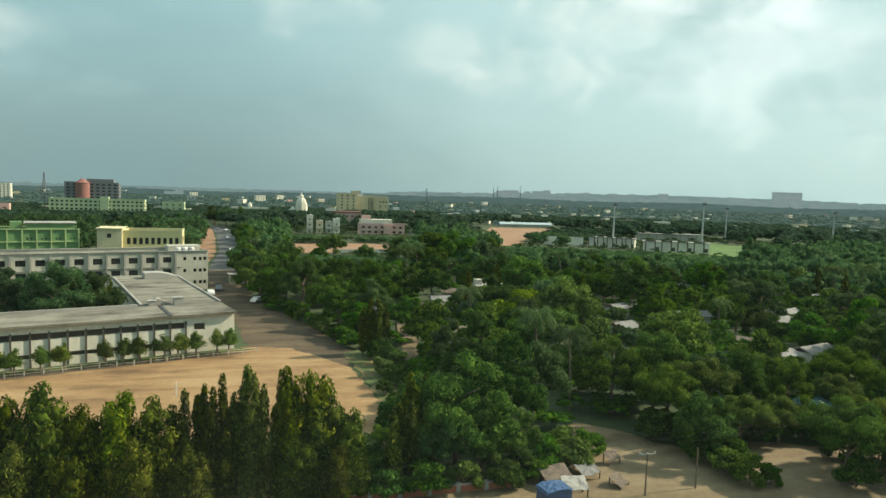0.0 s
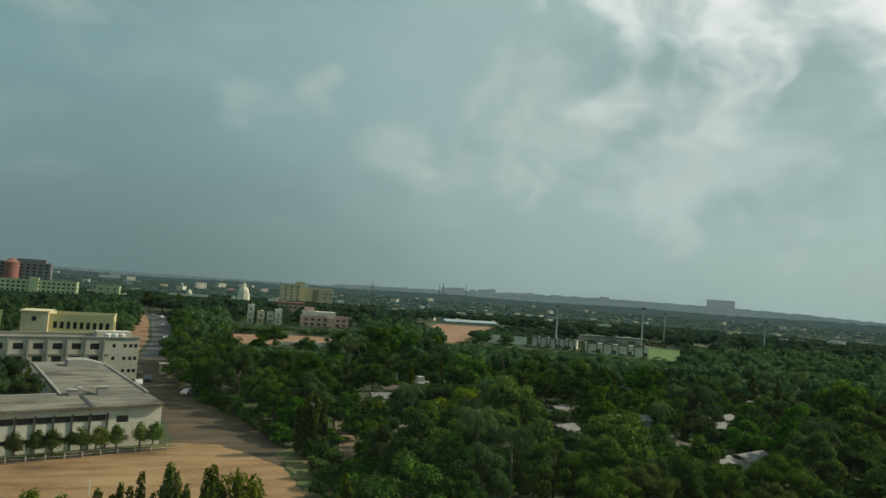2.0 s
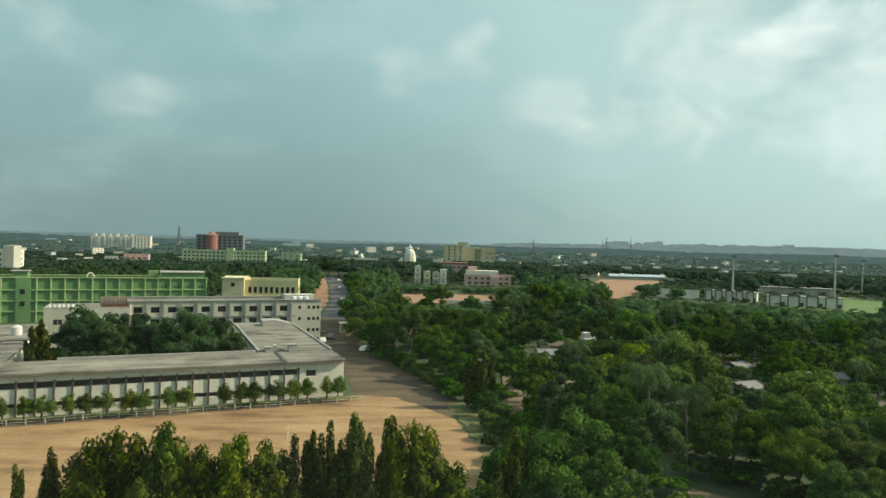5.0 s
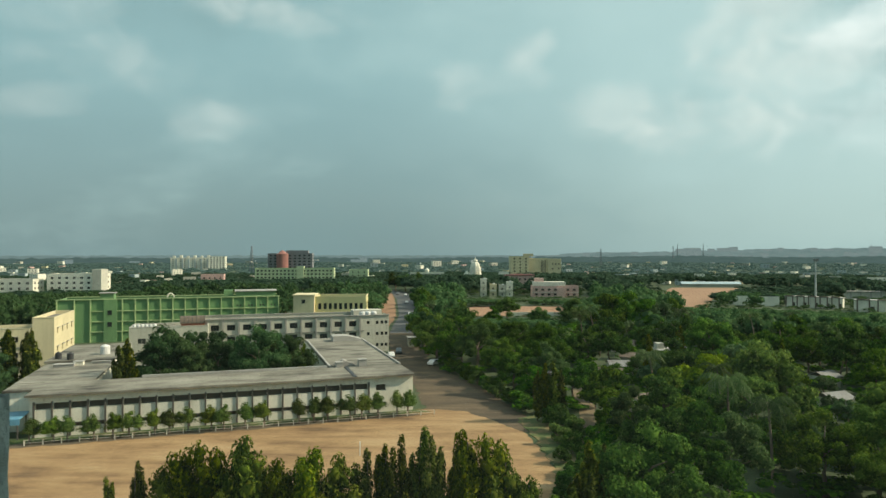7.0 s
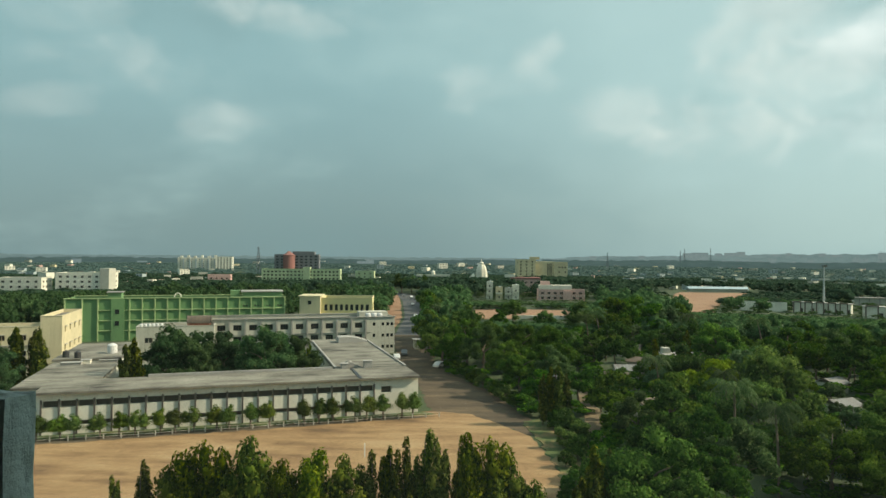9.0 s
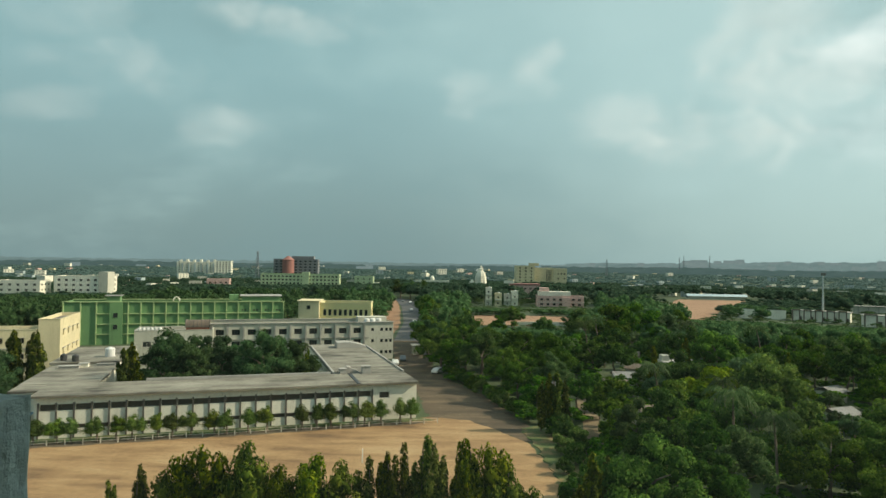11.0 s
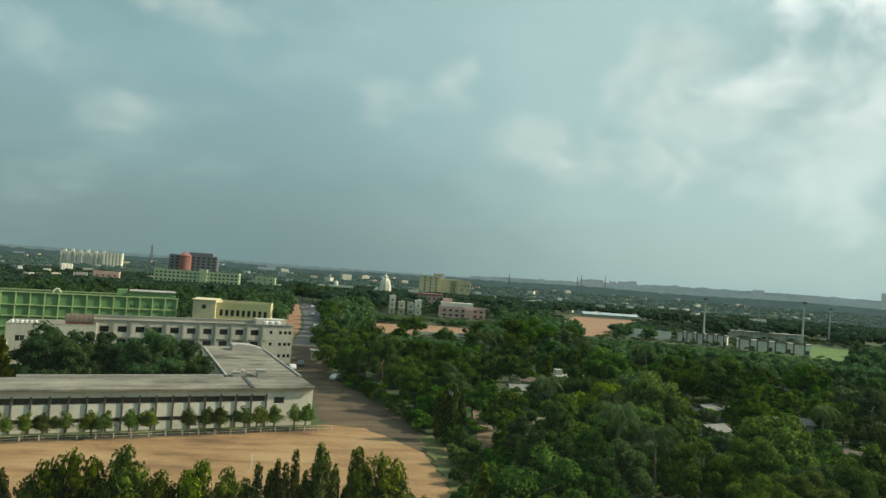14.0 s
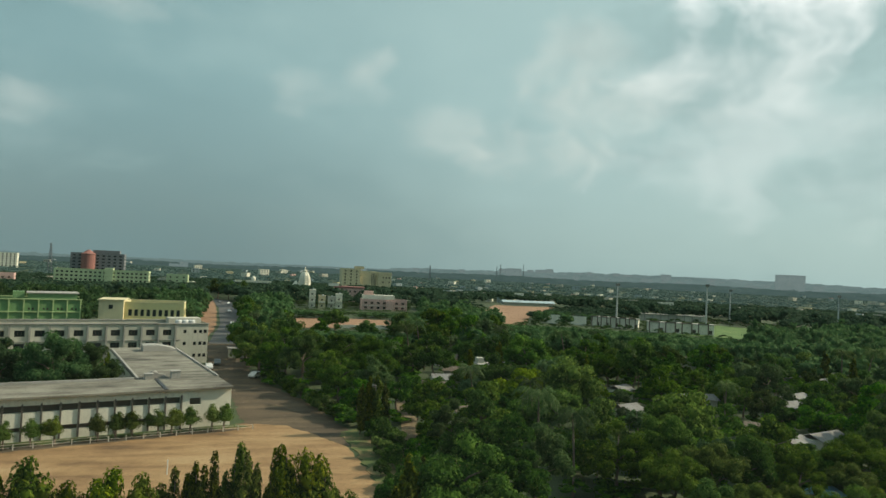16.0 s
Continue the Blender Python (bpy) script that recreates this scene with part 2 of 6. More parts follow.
_b.inputs["Base Color"].default_value = (0.02, 0.025, 0.027, 1)
_b.inputs["Roughness"].default_value, _b.inputs["Specular IOR Level"].default_value = 0.12, 0.6


def earth(name, stops, scale=0.05, bump=0.5, small=1.4, grass=None):
    m, nd, lk, bs = nodes_of(name)
    v = coords(nd, lk)
    wide = tex(nd, lk, v, scale, 7, 0.62)
    tracks = tex(nd, lk, coords(nd, lk, (0.07, 0.32, 1)), 1.0, 5, 0.6)
    fac = blend(nd, lk, 0.55, wide, tracks)
    col = ramp(nd, lk, fac, stops)
    grain = tex(nd, lk, v, small, 8, 0.7)
    col = blend(nd, lk, 0.45, col, ramp(nd, lk, grain, [(0.3, (0.55,) * 3), (0.7, (1.25,) * 3)]), "MULTIPLY")
    if grass:
        g = ramp(nd, lk, tex(nd, lk, v, 0.22, 7, 0.68), [(0.38, (0, 0, 0)), (0.54, (0.92,) * 3)])
        col = blend(nd, lk, g, col, grass)
    lk.new(col, bs.inputs["Base Color"])
    bs.inputs["Roughness"].default_value = 0.95
    relief(nd, lk, bs, grain, bump, 0.08)
    return m


SOIL = earth("scrub_soil", [(0.34, (0.026, 0.048, 0.016)), (0.50, (0.040, 0.066, 0.022)), (0.66, (0.062, 0.074, 0.032)), (0.82, (0.13, 0.105, 0.065))])
SAND = earth("sandy_field", [(0.37, (0.135, 0.080, 0.037)), (0.44, (0.230, 0.134, 0.060)), (0.52, (0.305, 0.188, 0.086)), (0.63, (0.370, 0.248, 0.126))], 0.07)
# packed earth, darkened to paint the yard's tree shade into the colour
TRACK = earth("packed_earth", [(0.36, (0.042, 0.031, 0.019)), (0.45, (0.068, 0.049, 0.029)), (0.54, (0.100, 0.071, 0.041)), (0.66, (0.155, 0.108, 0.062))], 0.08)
WORN_GRASS = earth("worn_grass", [(0.36, (0.155, 0.095, 0.045)), (0.48, (0.235, 0.145, 0.066)), (0.62, (0.30, 0.195, 0.095))], 0.16, 0.5, 1.4, (0.050, 0.088, 0.020))
LAWN_GRASS = earth("mown_grass", [(0.34, (0.045, 0.105, 0.016)), (0.5, (0.075, 0.150, 0.024)), (0.7, (0.125, 0.180, 0.045))], 0.10)
PALE_TRACK = earth("pale_dust", [(0.36, (0.115, 0.082, 0.044)), (0.5, (0.19, 0.142, 0.080)), (0.66, (0.26, 0.205, 0.125))], 0.10)
RED_EARTH = earth("red_earth", [(0.34, (0.21, 0.115, 0.062)), (0.5, (0.29, 0.165, 0.092)), (0.7, (0.34, 0.215, 0.13))], 0.05)
GRASS = earth("grass", [(0.36, (0.028, 0.060, 0.012)), (0.5, (0.055, 0.095, 0.020)), (0.66, (0.13, 0.125, 0.045))], 0.16)
DISTANCE, _n, _l, _b = nodes_of("hazy_distance")      # plain far backdrop, distance haze painted as its glow
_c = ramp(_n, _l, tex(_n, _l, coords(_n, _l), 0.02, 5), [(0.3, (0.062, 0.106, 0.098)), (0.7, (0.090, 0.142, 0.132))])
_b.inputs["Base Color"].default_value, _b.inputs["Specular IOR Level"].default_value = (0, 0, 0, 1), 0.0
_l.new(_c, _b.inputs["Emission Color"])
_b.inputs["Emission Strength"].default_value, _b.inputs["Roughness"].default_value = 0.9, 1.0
# low ridge: pale air haze painted in as a flat glow
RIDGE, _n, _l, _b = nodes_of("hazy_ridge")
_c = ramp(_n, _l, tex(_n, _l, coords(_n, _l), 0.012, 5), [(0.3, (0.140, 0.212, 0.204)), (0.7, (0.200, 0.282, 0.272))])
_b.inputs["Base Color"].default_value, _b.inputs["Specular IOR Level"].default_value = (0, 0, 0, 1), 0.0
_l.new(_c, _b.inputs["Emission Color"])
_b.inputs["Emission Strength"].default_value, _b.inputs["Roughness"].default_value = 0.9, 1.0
FAR_WOODS, _n, _l, _b = nodes_of("hazy_far_woods")      # far backdrop of treetops, air haze put into colour and glow
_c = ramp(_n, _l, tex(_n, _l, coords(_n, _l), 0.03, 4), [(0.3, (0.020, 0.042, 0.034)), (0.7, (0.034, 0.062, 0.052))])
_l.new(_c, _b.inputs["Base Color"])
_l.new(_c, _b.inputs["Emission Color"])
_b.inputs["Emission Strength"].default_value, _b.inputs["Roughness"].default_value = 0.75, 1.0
# skyline buildings glow evenly, the haze before them put into emission
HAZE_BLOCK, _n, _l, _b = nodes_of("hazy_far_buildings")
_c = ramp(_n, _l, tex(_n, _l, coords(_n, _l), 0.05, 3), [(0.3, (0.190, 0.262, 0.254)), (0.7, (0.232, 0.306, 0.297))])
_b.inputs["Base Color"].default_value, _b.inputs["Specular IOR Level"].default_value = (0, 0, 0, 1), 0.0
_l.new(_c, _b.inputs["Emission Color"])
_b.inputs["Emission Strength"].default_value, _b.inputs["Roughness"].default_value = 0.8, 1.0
# grey-blue tint puts the distance haze into the paint colour
HAZY_PAINT = surface("hazy_pale_paint", (0.34, 0.40, 0.40), (0.26, 0.31, 0.32), amount=0.4)
TERRACOTTA = surface("terracotta", (0.34, 0.12, 0.07), (0.20, 0.08, 0.05), big=0.5, small=3)
BLUE_GREY = surface("blue_grey_roof", (0.38, 0.48, 0.52), (0.28, 0.34, 0.36), rough=0.5)
ROOF = earth("concrete_roof", [(0.38, (0.055, 0.050, 0.040)), (0.45, (0.135, 0.125, 0.100)), (0.53, (0.215, 0.202, 0.162)), (0.66, (0.30, 0.285, 0.235))], 0.16, 0.3, 2.2)

# ---- builders ----
def from_bm(name, bm, mat):
    me = bpy.data.meshes.new(name)
    bmesh.ops.recalc_face_normals(bm, faces=bm.faces)
    bm.to_mesh(me)
    bm.free()
    me.materials.append(mat)
    return me


def part(name, bm, material, parent, label=""):
    me = bm if isinstance(bm, bpy.types.Mesh) else from_bm(name, bm, material)
    ob = new(name, me)
    ob.parent = parent
    if label:
        tagged(ob, label)
    return ob


def thing(name, m, label, category, group="", kind=""):
    ob = new(name)
    ob.empty_display_size = 0.5
    ob.matrix_world = m
    return tagged(ob, label, category, group, kind)


def box(bm, x0, x1, y0, y1, z0, z1):
    v = [bm.verts.new(p) for p in ((x0, y0, z0), (x1, y0, z0), (x1, y1, z0), (x0, y1, z0), (x0, y0, z1), (x1, y0, z1), (x1, y1, z1), (x0, y1, z1))]
    for f in ((3, 2, 1, 0), (4, 5, 6, 7), (0, 1, 5, 4), (1, 2, 6, 5), (2, 3, 7, 6), (3, 0, 4, 7)):
        bm.faces.new([v[i] for i in f])


def boxes(*dims):
    bm = bmesh.new()
    for d in dims:
        box(bm, *d)
    return bm


def tube(bm, a, b, r0, r1, n=8):
    """A tapered round bar from a to b."""
    a, b = Vector(a), Vector(b)
    q = (b - a).to_track_quat("Z", "Y").to_matrix()
    rings = []
    for p, r in ((a, r0), (b, r1)):
        rings.append([bm.verts.new(p + q @ Vector((r * math.cos(6.2832 * i / n), r * math.sin(6.2832 * i / n), 0))) for i in range(n)])
    for i in range(n):
        bm.faces.new((rings[0][i], rings[0][(i + 1) % n], rings[1][(i + 1) % n], rings[1][i]))
    bm.faces.new(rings[0][::-1])
    bm.faces.new(rings[1])


def lathe(profile, n=16):
    bm = bmesh.new()
    rings = [[bm.verts.new((r * math.cos(6.2832 * i / n), r * math.sin(6.2832 * i / n), z)) for i in range(n)] for r, z in profile]
    for a, b in zip(rings, rings[1:]):
        for i in range(n):
            bm.faces.new((a[i], a[(i + 1) % n], b[(i + 1) % n], b[i]))
    bm.faces.new(rings[0][::-1])
    bm.faces.new(rings[-1])
    return bm


def sheet(name, outline, z, mat, label, category, rough=1.2, step=2.5, kind="structure", thick=0.25, seed=3):
    """A flat patch of ground with a ragged edge and some thickness."""
    rnd = random.Random(seed)
    pts = []
    for (x0, y0), (x1, y1) in zip(outline, outline[1:] + outline[:1]):
        n = max(1, int(math.hypot(x1 - x0, y1 - y0) / step))
        for i in range(n):
            t = i / n
            pts.append((x0 + (x1 - x0) * t + rnd.uniform(-rough, rough), y0 + (y1 - y0) * t + rnd.uniform(-rough, rough)))
    bm = bmesh.new()
    f = bm.faces.new([bm.verts.new((x, y, z)) for x, y in pts])
    r = bmesh.ops.extrude_face_region(bm, geom=[f])
    for v in r["geom"]:
        if isinstance(v, bmesh.types.BMVert):
            v.co.z -= thick
    bmesh.ops.triangulate(bm, faces=[q for q in bm.faces if len(q.verts) > 4])
    return tagged(new(name, from_bm(name, bm, mat)), label, category, "", kind)


GRID = math.degrees(math.atan2(0.306, 0.952))      # the campus lies at this turn
ORIGIN = Vector((-62.8, 100.0, 0))
AX, AY = Vector((0.952, 0.306, 0)), Vector((-0.306, 0.952, 0))


def campus(u, v, z=0.0, turn=0.0):
    p = ORIGIN + AX * u + AY * v
    return pose(p.x, p.y, z, 0, 0, GRID + turn)


def facade(bm, w, h, holes, m, depth=0.25):
    """One wall face in the xz plane of m, w wide and h high, with real openings (x0, x1, z0, z1)."""
    xs = sorted({0.0, w, *[q for o in holes for q in o[:2]]})
    zs = sorted({0.0, h, *[q for o in holes for q in o[2:]]})
    for x0, x1 in zip(xs, xs[1:]):
        for z0, z1 in zip(zs, zs[1:]):
            cx, cz = (x0 + x1) / 2, (z0 + z1) / 2
            if any(o[0] < cx < o[1] and o[2] < cz < o[3] for o in holes):
                continue
            bm.faces.new([bm.verts.new(m @ Vector(p)) for p in ((x0, 0, z0), (x1, 0, z0), (x1, 0, z1), (x0, 0, z1))])
    for x0, x1, z0, z1 in holes:
        c = [(x0, z0), (x1, z0), (x1, z1), (x0, z1)]
        for (a, b), (e, g) in zip(c, c[1:] + c[:1]):
            bm.faces.new([bm.verts.new(m @ Vector(p)) for p in ((a, 0, b), (a, depth, b), (e, depth, g), (e, 0, g))])


WINDOW_MESHES = {}


def window(parent, m, w, h, frame_mat, bars=2, shade=True, depth=0.2, simple=False):
    """A window that fills an opening: frame, panes set back, and a concrete sunshade over it."""
    key = (round(w, 2), round(h, 2), frame_mat.name, bars, shade)
    if key not in WINDOW_MESHES:
        t = 0.07
        bm = boxes((0, w, depth - 0.06, depth, 0, t), (0, w, depth - 0.06, depth, h - t, h), (0, t, depth - 0.06, depth, t, h - t), (w - t, w, depth - 0.06, depth, t, h - t))
        for i in range(1, bars):
            box(bm, w * i / bars - 0.03, w * i / bars + 0.03, depth - 0.06, depth, t, h - t)
        fm = from_bm("window", bm, frame_mat)
        gm = from_bm("pane", boxes((t * 0.5, w - t * 0.5, depth, depth + 0.03, t * 0.5, h - t * 0.5)), GLASS)
        sm = from_bm("sunshade", boxes((-0.15, w + 0.15, -0.45, -0.002, h + 0.05, h + 0.13)), CONCRETE) if shade else None
        WINDOW_MESHES[key] = (fm, gm, sm)
    fm, gm, sm = WINDOW_MESHES[key]
    if simple:
        f = part("window", gm, None, parent)
        f.matrix_local = m @ Matrix.Translation((0, -0.1, 0))
        return f
    f = part("window", fm, None, parent)
    f.matrix_local = m
    part("pane", gm, None, f)
    if sm:
        part("sunshade", sm, None, f)
    return f


def block(name, m, w, d, h, wall, label, category="building", fronts=("S", "E"), storeys=3, bay=3.2, win=(1.6, 1.3), sill=1.0,
          frame_mat=None, parapet=0.9, roof=None, shade=True, group="", margin=0.8, bands=None, bars=2, simple=False):
    """A flat-roofed building, its near left corner at m: walls with openings, windows, roof slab and parapet."""
    ob = thing(name, m, label, category, group)
    faces = {"S": (w, Matrix.Identity(4)), "E": (d, pose(w, 0, 0, 0, 0, 90)), "N": (w, pose(w, d, 0, 0, 0, 180)), "W": (d, pose(0, d, 0, 0, 0, -90))}
    bm = bmesh.new()
    rise = h / storeys
    wins = []
    for key, (length, fm) in faces.items():
        holes = []
        if key in fronts and win:
            n = max(1, int((length - 2 * margin) / bay))
            step = (length - 2 * margin) / n
            for s in range(storeys):
                for i in range(n):
                    x = margin + step * (i + 0.5) - win[0] / 2
                    z = s * rise + sill
                    holes.append((x, x + win[0], z, z + win[1]))
                    wins.append((fm, x, z))
        facade(bm, length, h + parapet, holes, fm)
    t = 0.22
    for a in ((t, w - t, t, t), (t, w - t, d - t, d - t)):
        bm.faces.new([bm.verts.new(p) for p in ((a[0], a[2], h), (a[1], a[2], h), (a[1], a[2], h + parapet), (a[0], a[2], h + parapet))])
    for x in (t, w - t):
        bm.faces.new([bm.verts.new(p) for p in ((x, t, h), (x, d - t, h), (x, d - t, h + parapet), (x, t, h + parapet))])
    part("wall", bm, wall, ob)
    z = h + parapet
    part("coping", boxes((-0.08, w + 0.08, -0.08, t, z, z + 0.12), (-0.08, w + 0.08, d - t, d + 0.08, z, z + 0.12),
                         (-0.08, t, t, d - t, z, z + 0.12), (w - t, w + 0.08, t, d - t, z, z + 0.12)), frame_mat or wall, ob)
    part("roof", boxes((0.02, w - 0.02, 0.02, d - 0.02, h - 0.25, h)), roof or ROOF, ob)
    for s in range(1, storeys):
        if bands:
            part("ledge", boxes((-0.12, w + 0.12, -0.30, -0.003, s * rise - 0.12, s * rise + 0.05)), bands, ob)
            part("ledge", boxes((w + 0.003, w + 0.25, -0.12, d, s * rise - 0.12, s * rise + 0.05)), bands, ob)
    for fm, x, zz in wins:
        window(ob, fm @ pose(x, 0, zz), win[0], win[1], frame_mat or wall, bars, shade, simple=simple)
    return ob


# ---- ground ----
bm = bmesh.new()
R = 4700
ring = [bm.verts.new((R * math.cos(6.2832 * i / 96), R * math.sin(6.2832 * i / 96), 0)) for i in range(96)]
bm.faces.new(ring)
tagged(new("ground", from_bm("ground", bm, SOIL)), "dry brown soil with scrub reaching to the horizon", "ground", "", "structure")

FIELD = [(-130, 40), (-130, 78), (-61, 99), (-3, 119), (4, 117), (9, 110), (12.8, 103), (14.2, 92), (15, 81), (12, 71), (6, 52), (0, 40)]
sheet("sports_field", FIELD, 0.05, SAND, "bare orange-brown sandy playing field with worn tracks", "field", 0.35, 1.0)
YARD = [(-3, 118), (4, 116), (9, 109), (13, 103), (14.5, 112), (12, 123), (9, 136), (4.5, 147), (-0.5, 160), (-4, 175), (-6, 235), (-22, 240), (-15, 192), (-16, 160), (-6, 140)]
sheet("yard", YARD, 0.03, TRACK, "packed grey-brown earth yard with tree shade in its colour", "ground", 0.45, 1.1, seed=5)
VERGE = [(12.6, 112), (13.6, 103), (14.4, 92), (14.6, 81), (11.2, 73), (8.5, 64), (9, 60), (22, 60), (24, 80), (21.2, 90), (21.4, 100), (17, 115)]
sheet("verge", VERGE, 0.09, WORN_GRASS, "rough green grass beside the playing field", "grass", 0.5, 1.2, seed=6)
ROAD = [(-9.5, 232), (-9.0, 283), (-17.5, 407), (-27, 480), (-46, 520), (-52, 514), (-38, 480), (-28.5, 407), (-20, 300), (-19, 232)]
sheet("road", ROAD, 0.12, ASPHALT, "long straight asphalt road leading away", "road", 0.15, 6, seed=7)
SHOULDER = [(-20.2, 232), (-21.4, 300), (-30, 407), (-40, 500), (-48, 500), (-36, 400), (-29, 300), (-28, 245)]
sheet("pavement", SHOULDER, 0.10, RED_EARTH, "dusty pinkish roadside strip", "pavement", 0.6, seed=8)
JUNCTION = [(33, 68), (38, 73), (42, 68), (46, 62.5), (54, 63), (64, 60), (68, 50), (62, 42), (20, 42), (6, 50), (6, 57), (22, 57.5), (30, 61)]
BYROAD = [(66, 59), (82, 65), (104, 72), (110, 64), (84, 56), (72, 50), (62, 40), (58, 40), (66, 52)]
sheet("by_road", BYROAD, 0.17, TRACK, "grey worn road joining the dirt junction", "road", 0.25, seed=15)
sheet("dirt_junction", JUNCTION, 0.14, PALE_TRACK, "pale dusty dirt road junction", "road", 0.7, seed=9)
LANE = [(21.6, 90), (25.0, 90), (26.0, 106), (28.5, 128), (34, 160), (31, 160), (25.5, 128), (22.6, 106)]
sheet("lane", LANE, 0.11, PALE_TRACK, "narrow pale dirt lane between trees", "road", 0.4, seed=10)
CLEARED = [(12, 295), (62, 300), (66, 345), (40, 352), (12, 345)]
sheet("cleared_plot", CLEARED, 0.2, RED_EARTH, "bare reddish earth plot", "ground", 1.5, seed=11)
RED_FIELD = [(115, 335), (138, 345), (160, 392), (205, 474), (243, 540), (190, 546), (150, 450)]
sheet("red_field", RED_FIELD, 0.2, RED_EARTH, "bare red earth field", "ground", 1.5, seed=12)
LAWN = [(205, 312), (250, 278), (318, 326), (292, 380), (232, 345)]
sheet("stadium_lawn", LAWN, 0.2, LAWN_GRASS, "green stadium lawn", "grass", 1.5, seed=13)

# ---- college buildings ----
def hall():
    """U-shaped two-storey hall: a long colonnaded front wing and two wings running back."""
    W, H = 60.3, 6.3
    ob = thing("college_hall", campus(0, 0), "long grey-white two-storey hall with dark columns and flat stained roof", "building")
    bays, bay = 21, 2.46
    x_end = 0.6 + bays * bay
    bm = bmesh.new()
    holes = []
    for i in range(bays):
        x = 0.6 + i * bay
        holes += [(x + 0.13, x + bay - 0.13, 4.15, 5.2), (x + 0.13, x + bay - 0.13, 1.3, 2.05)]
    holes.append((x_end + 1.3, x_end + 3.1, 3.75, 4.9))
    facade(bm, W, H, holes, Matrix.Identity(4), 0.7)
    facade(bm, 54.0, H, [(3 + 4.2 * k, 4.4 + 4.2 * k, 3.6, 4.8) for k in range(11)], pose(W, 0, 0, 0, 0, 90), 0.3)
    facade(bm, 13.4, H, [], pose(W, 54, 0, 0, 0, 180))
    facade(bm, 44.0, H, [], pose(W - 13.4, 54, 0, 0, 0, -90))
    facade(bm, 40.0, H, [], pose(W - 13.4, 10, 0, 0, 0, 180))
    facade(bm, 44.0, H, [], pose(6.9, 10, 0, 0, 0, 90))
    facade(bm, 11.5, H, [], pose(6.9, 54, 0, 0, 0, 180))
    facade(bm, 49.0, H, [], pose(-4.6, 54, 0, 0, 0, -90))
    facade(bm, 4.6, H, [], pose(-4.6, 5, 0))
    facade(bm, 5.0, H, [], pose(0, 5, 0, 0, 0, -90))
    part("wall", bm, WHITE, ob)
    # dark back sheet paints the shade inside the colonnade openings
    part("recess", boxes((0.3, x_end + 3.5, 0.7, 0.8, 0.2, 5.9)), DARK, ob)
    col = from_bm("column", boxes((-0.13, 0.13, -0.2, 0.12, 0, 5.45)), COLUMN)
    for i in range(bays + 1):
        c = part("column", col, None, ob)
        c.matrix_local = pose(0.6 + i * bay, -0.003, 0)
    # roofs: main slab, thin projecting eave, raised kerbs
    part("roof", boxes((-0.5, W + 0.15, -0.75, 10.2, H, H + 0.32)), ROOF, ob)
    part("roof", boxes((W - 13.6, W + 0.3, 10.204, 54.2, H - 0.05, H + 0.30)), ROOF, ob)
    part("roof", boxes((-4.9, 7.1, 10.204, 30.0, H, H + 0.35)), ROOF, ob)
    part("roof", boxes((-5.2, 7.1, 30.004, 54.3, H + 0.5, H + 0.95)), ROOF, ob)
    part("roof", boxes((-4.9, -0.504, 4.6, 10.2, H - 0.1, H + 0.25)), ROOF, ob)
    part("upper_wall", boxes((-4.7, 7.0, 30.1, 54.2, H, H + 0.5)), WHITE, ob)
    part("kerb", boxes((14.5, W - 14, 9.8, 10.2, H + 0.324, H + 0.75)), CONCRETE, ob, "low raised roof edge")
    part("kerb", boxes((W - 13.6, W - 13.2, 10.3, 50, H + 0.304, H + 0.65)), CONCRETE, ob)
    part("kerb", boxes((W - 0.1, W + 0.3, 10.3, 50, H + 0.304, H + 0.55)), CONCRETE, ob)
    part("expansion_joint", boxes((W - 10.8, W - 10.2, -0.7, 10.1, H + 0.324, H + 0.42)), BLACK, ob)
    # raised ridge hood on the right wing
    bm = bmesh.new()
    for x0, x1, y0, y1, z in ((W - 12.4, W - 8.2, 10.8, 11.2, 1.6), (W - 12.4, W - 8.2, 14.0, 14.4, 0.9)):
        a = [bm.verts.new(p) for p in ((x0, y0, H + 0.3), (x1, y0, H + 0.3), ((x0 + x1) / 2 - 0.8, y0, H + z))]
        b = [bm.verts.new(p) for p in ((x0, y1, H + 0.3), (x1, y1, H + 0.3), ((x0 + x1) / 2 - 0.8, y1, H + z))]
        bm.faces.new(a), bm.faces.new(b[::-1])
        for i in range(3):
            bm.faces.new((a[i], a[(i + 1) % 3], b[(i + 1) % 3], b[i]))
    part("gable_fin", bm, CONCRETE, ob)
    # curved head house at the far end
    bm = bmesh.new()
    n, x0, x1 = 12, W - 7.6, W - 0.6
    arc = [(x0 + (x1 - x0) * i / n, H + 0.3 + 1.35 - 0.9 * (i / n) ** 1.6 + 0.3 * math.sin(math.pi * i / n)) for i in range(n + 1)]
    lo, hi = [], []
    for y in (46.0, 50.0):
        lo.append([bm.verts.new((x, y, H + 0.2)) for x, z in arc])
        hi.append([bm.verts.new((x, y, z)) for x, z in arc])
    for i in range(n):
        bm.faces.new((lo[0][i], lo[0][i + 1], hi[0][i + 1], hi[0][i]))
        bm.faces.new((lo[1][i + 1], lo[1][i], hi[1][i], hi[1][i + 1]))
        bm.faces.new((hi[0][i], hi[0][i + 1], hi[1][i + 1], hi[1][i]))
    for i in (0, n):
        bm.faces.new((lo[0][i], hi[0][i], hi[1][i], lo[1][i]))
    part("head_house", bm, CONCRETE, ob, "grey wall with a curved top on the roof")
    return ob


hall()


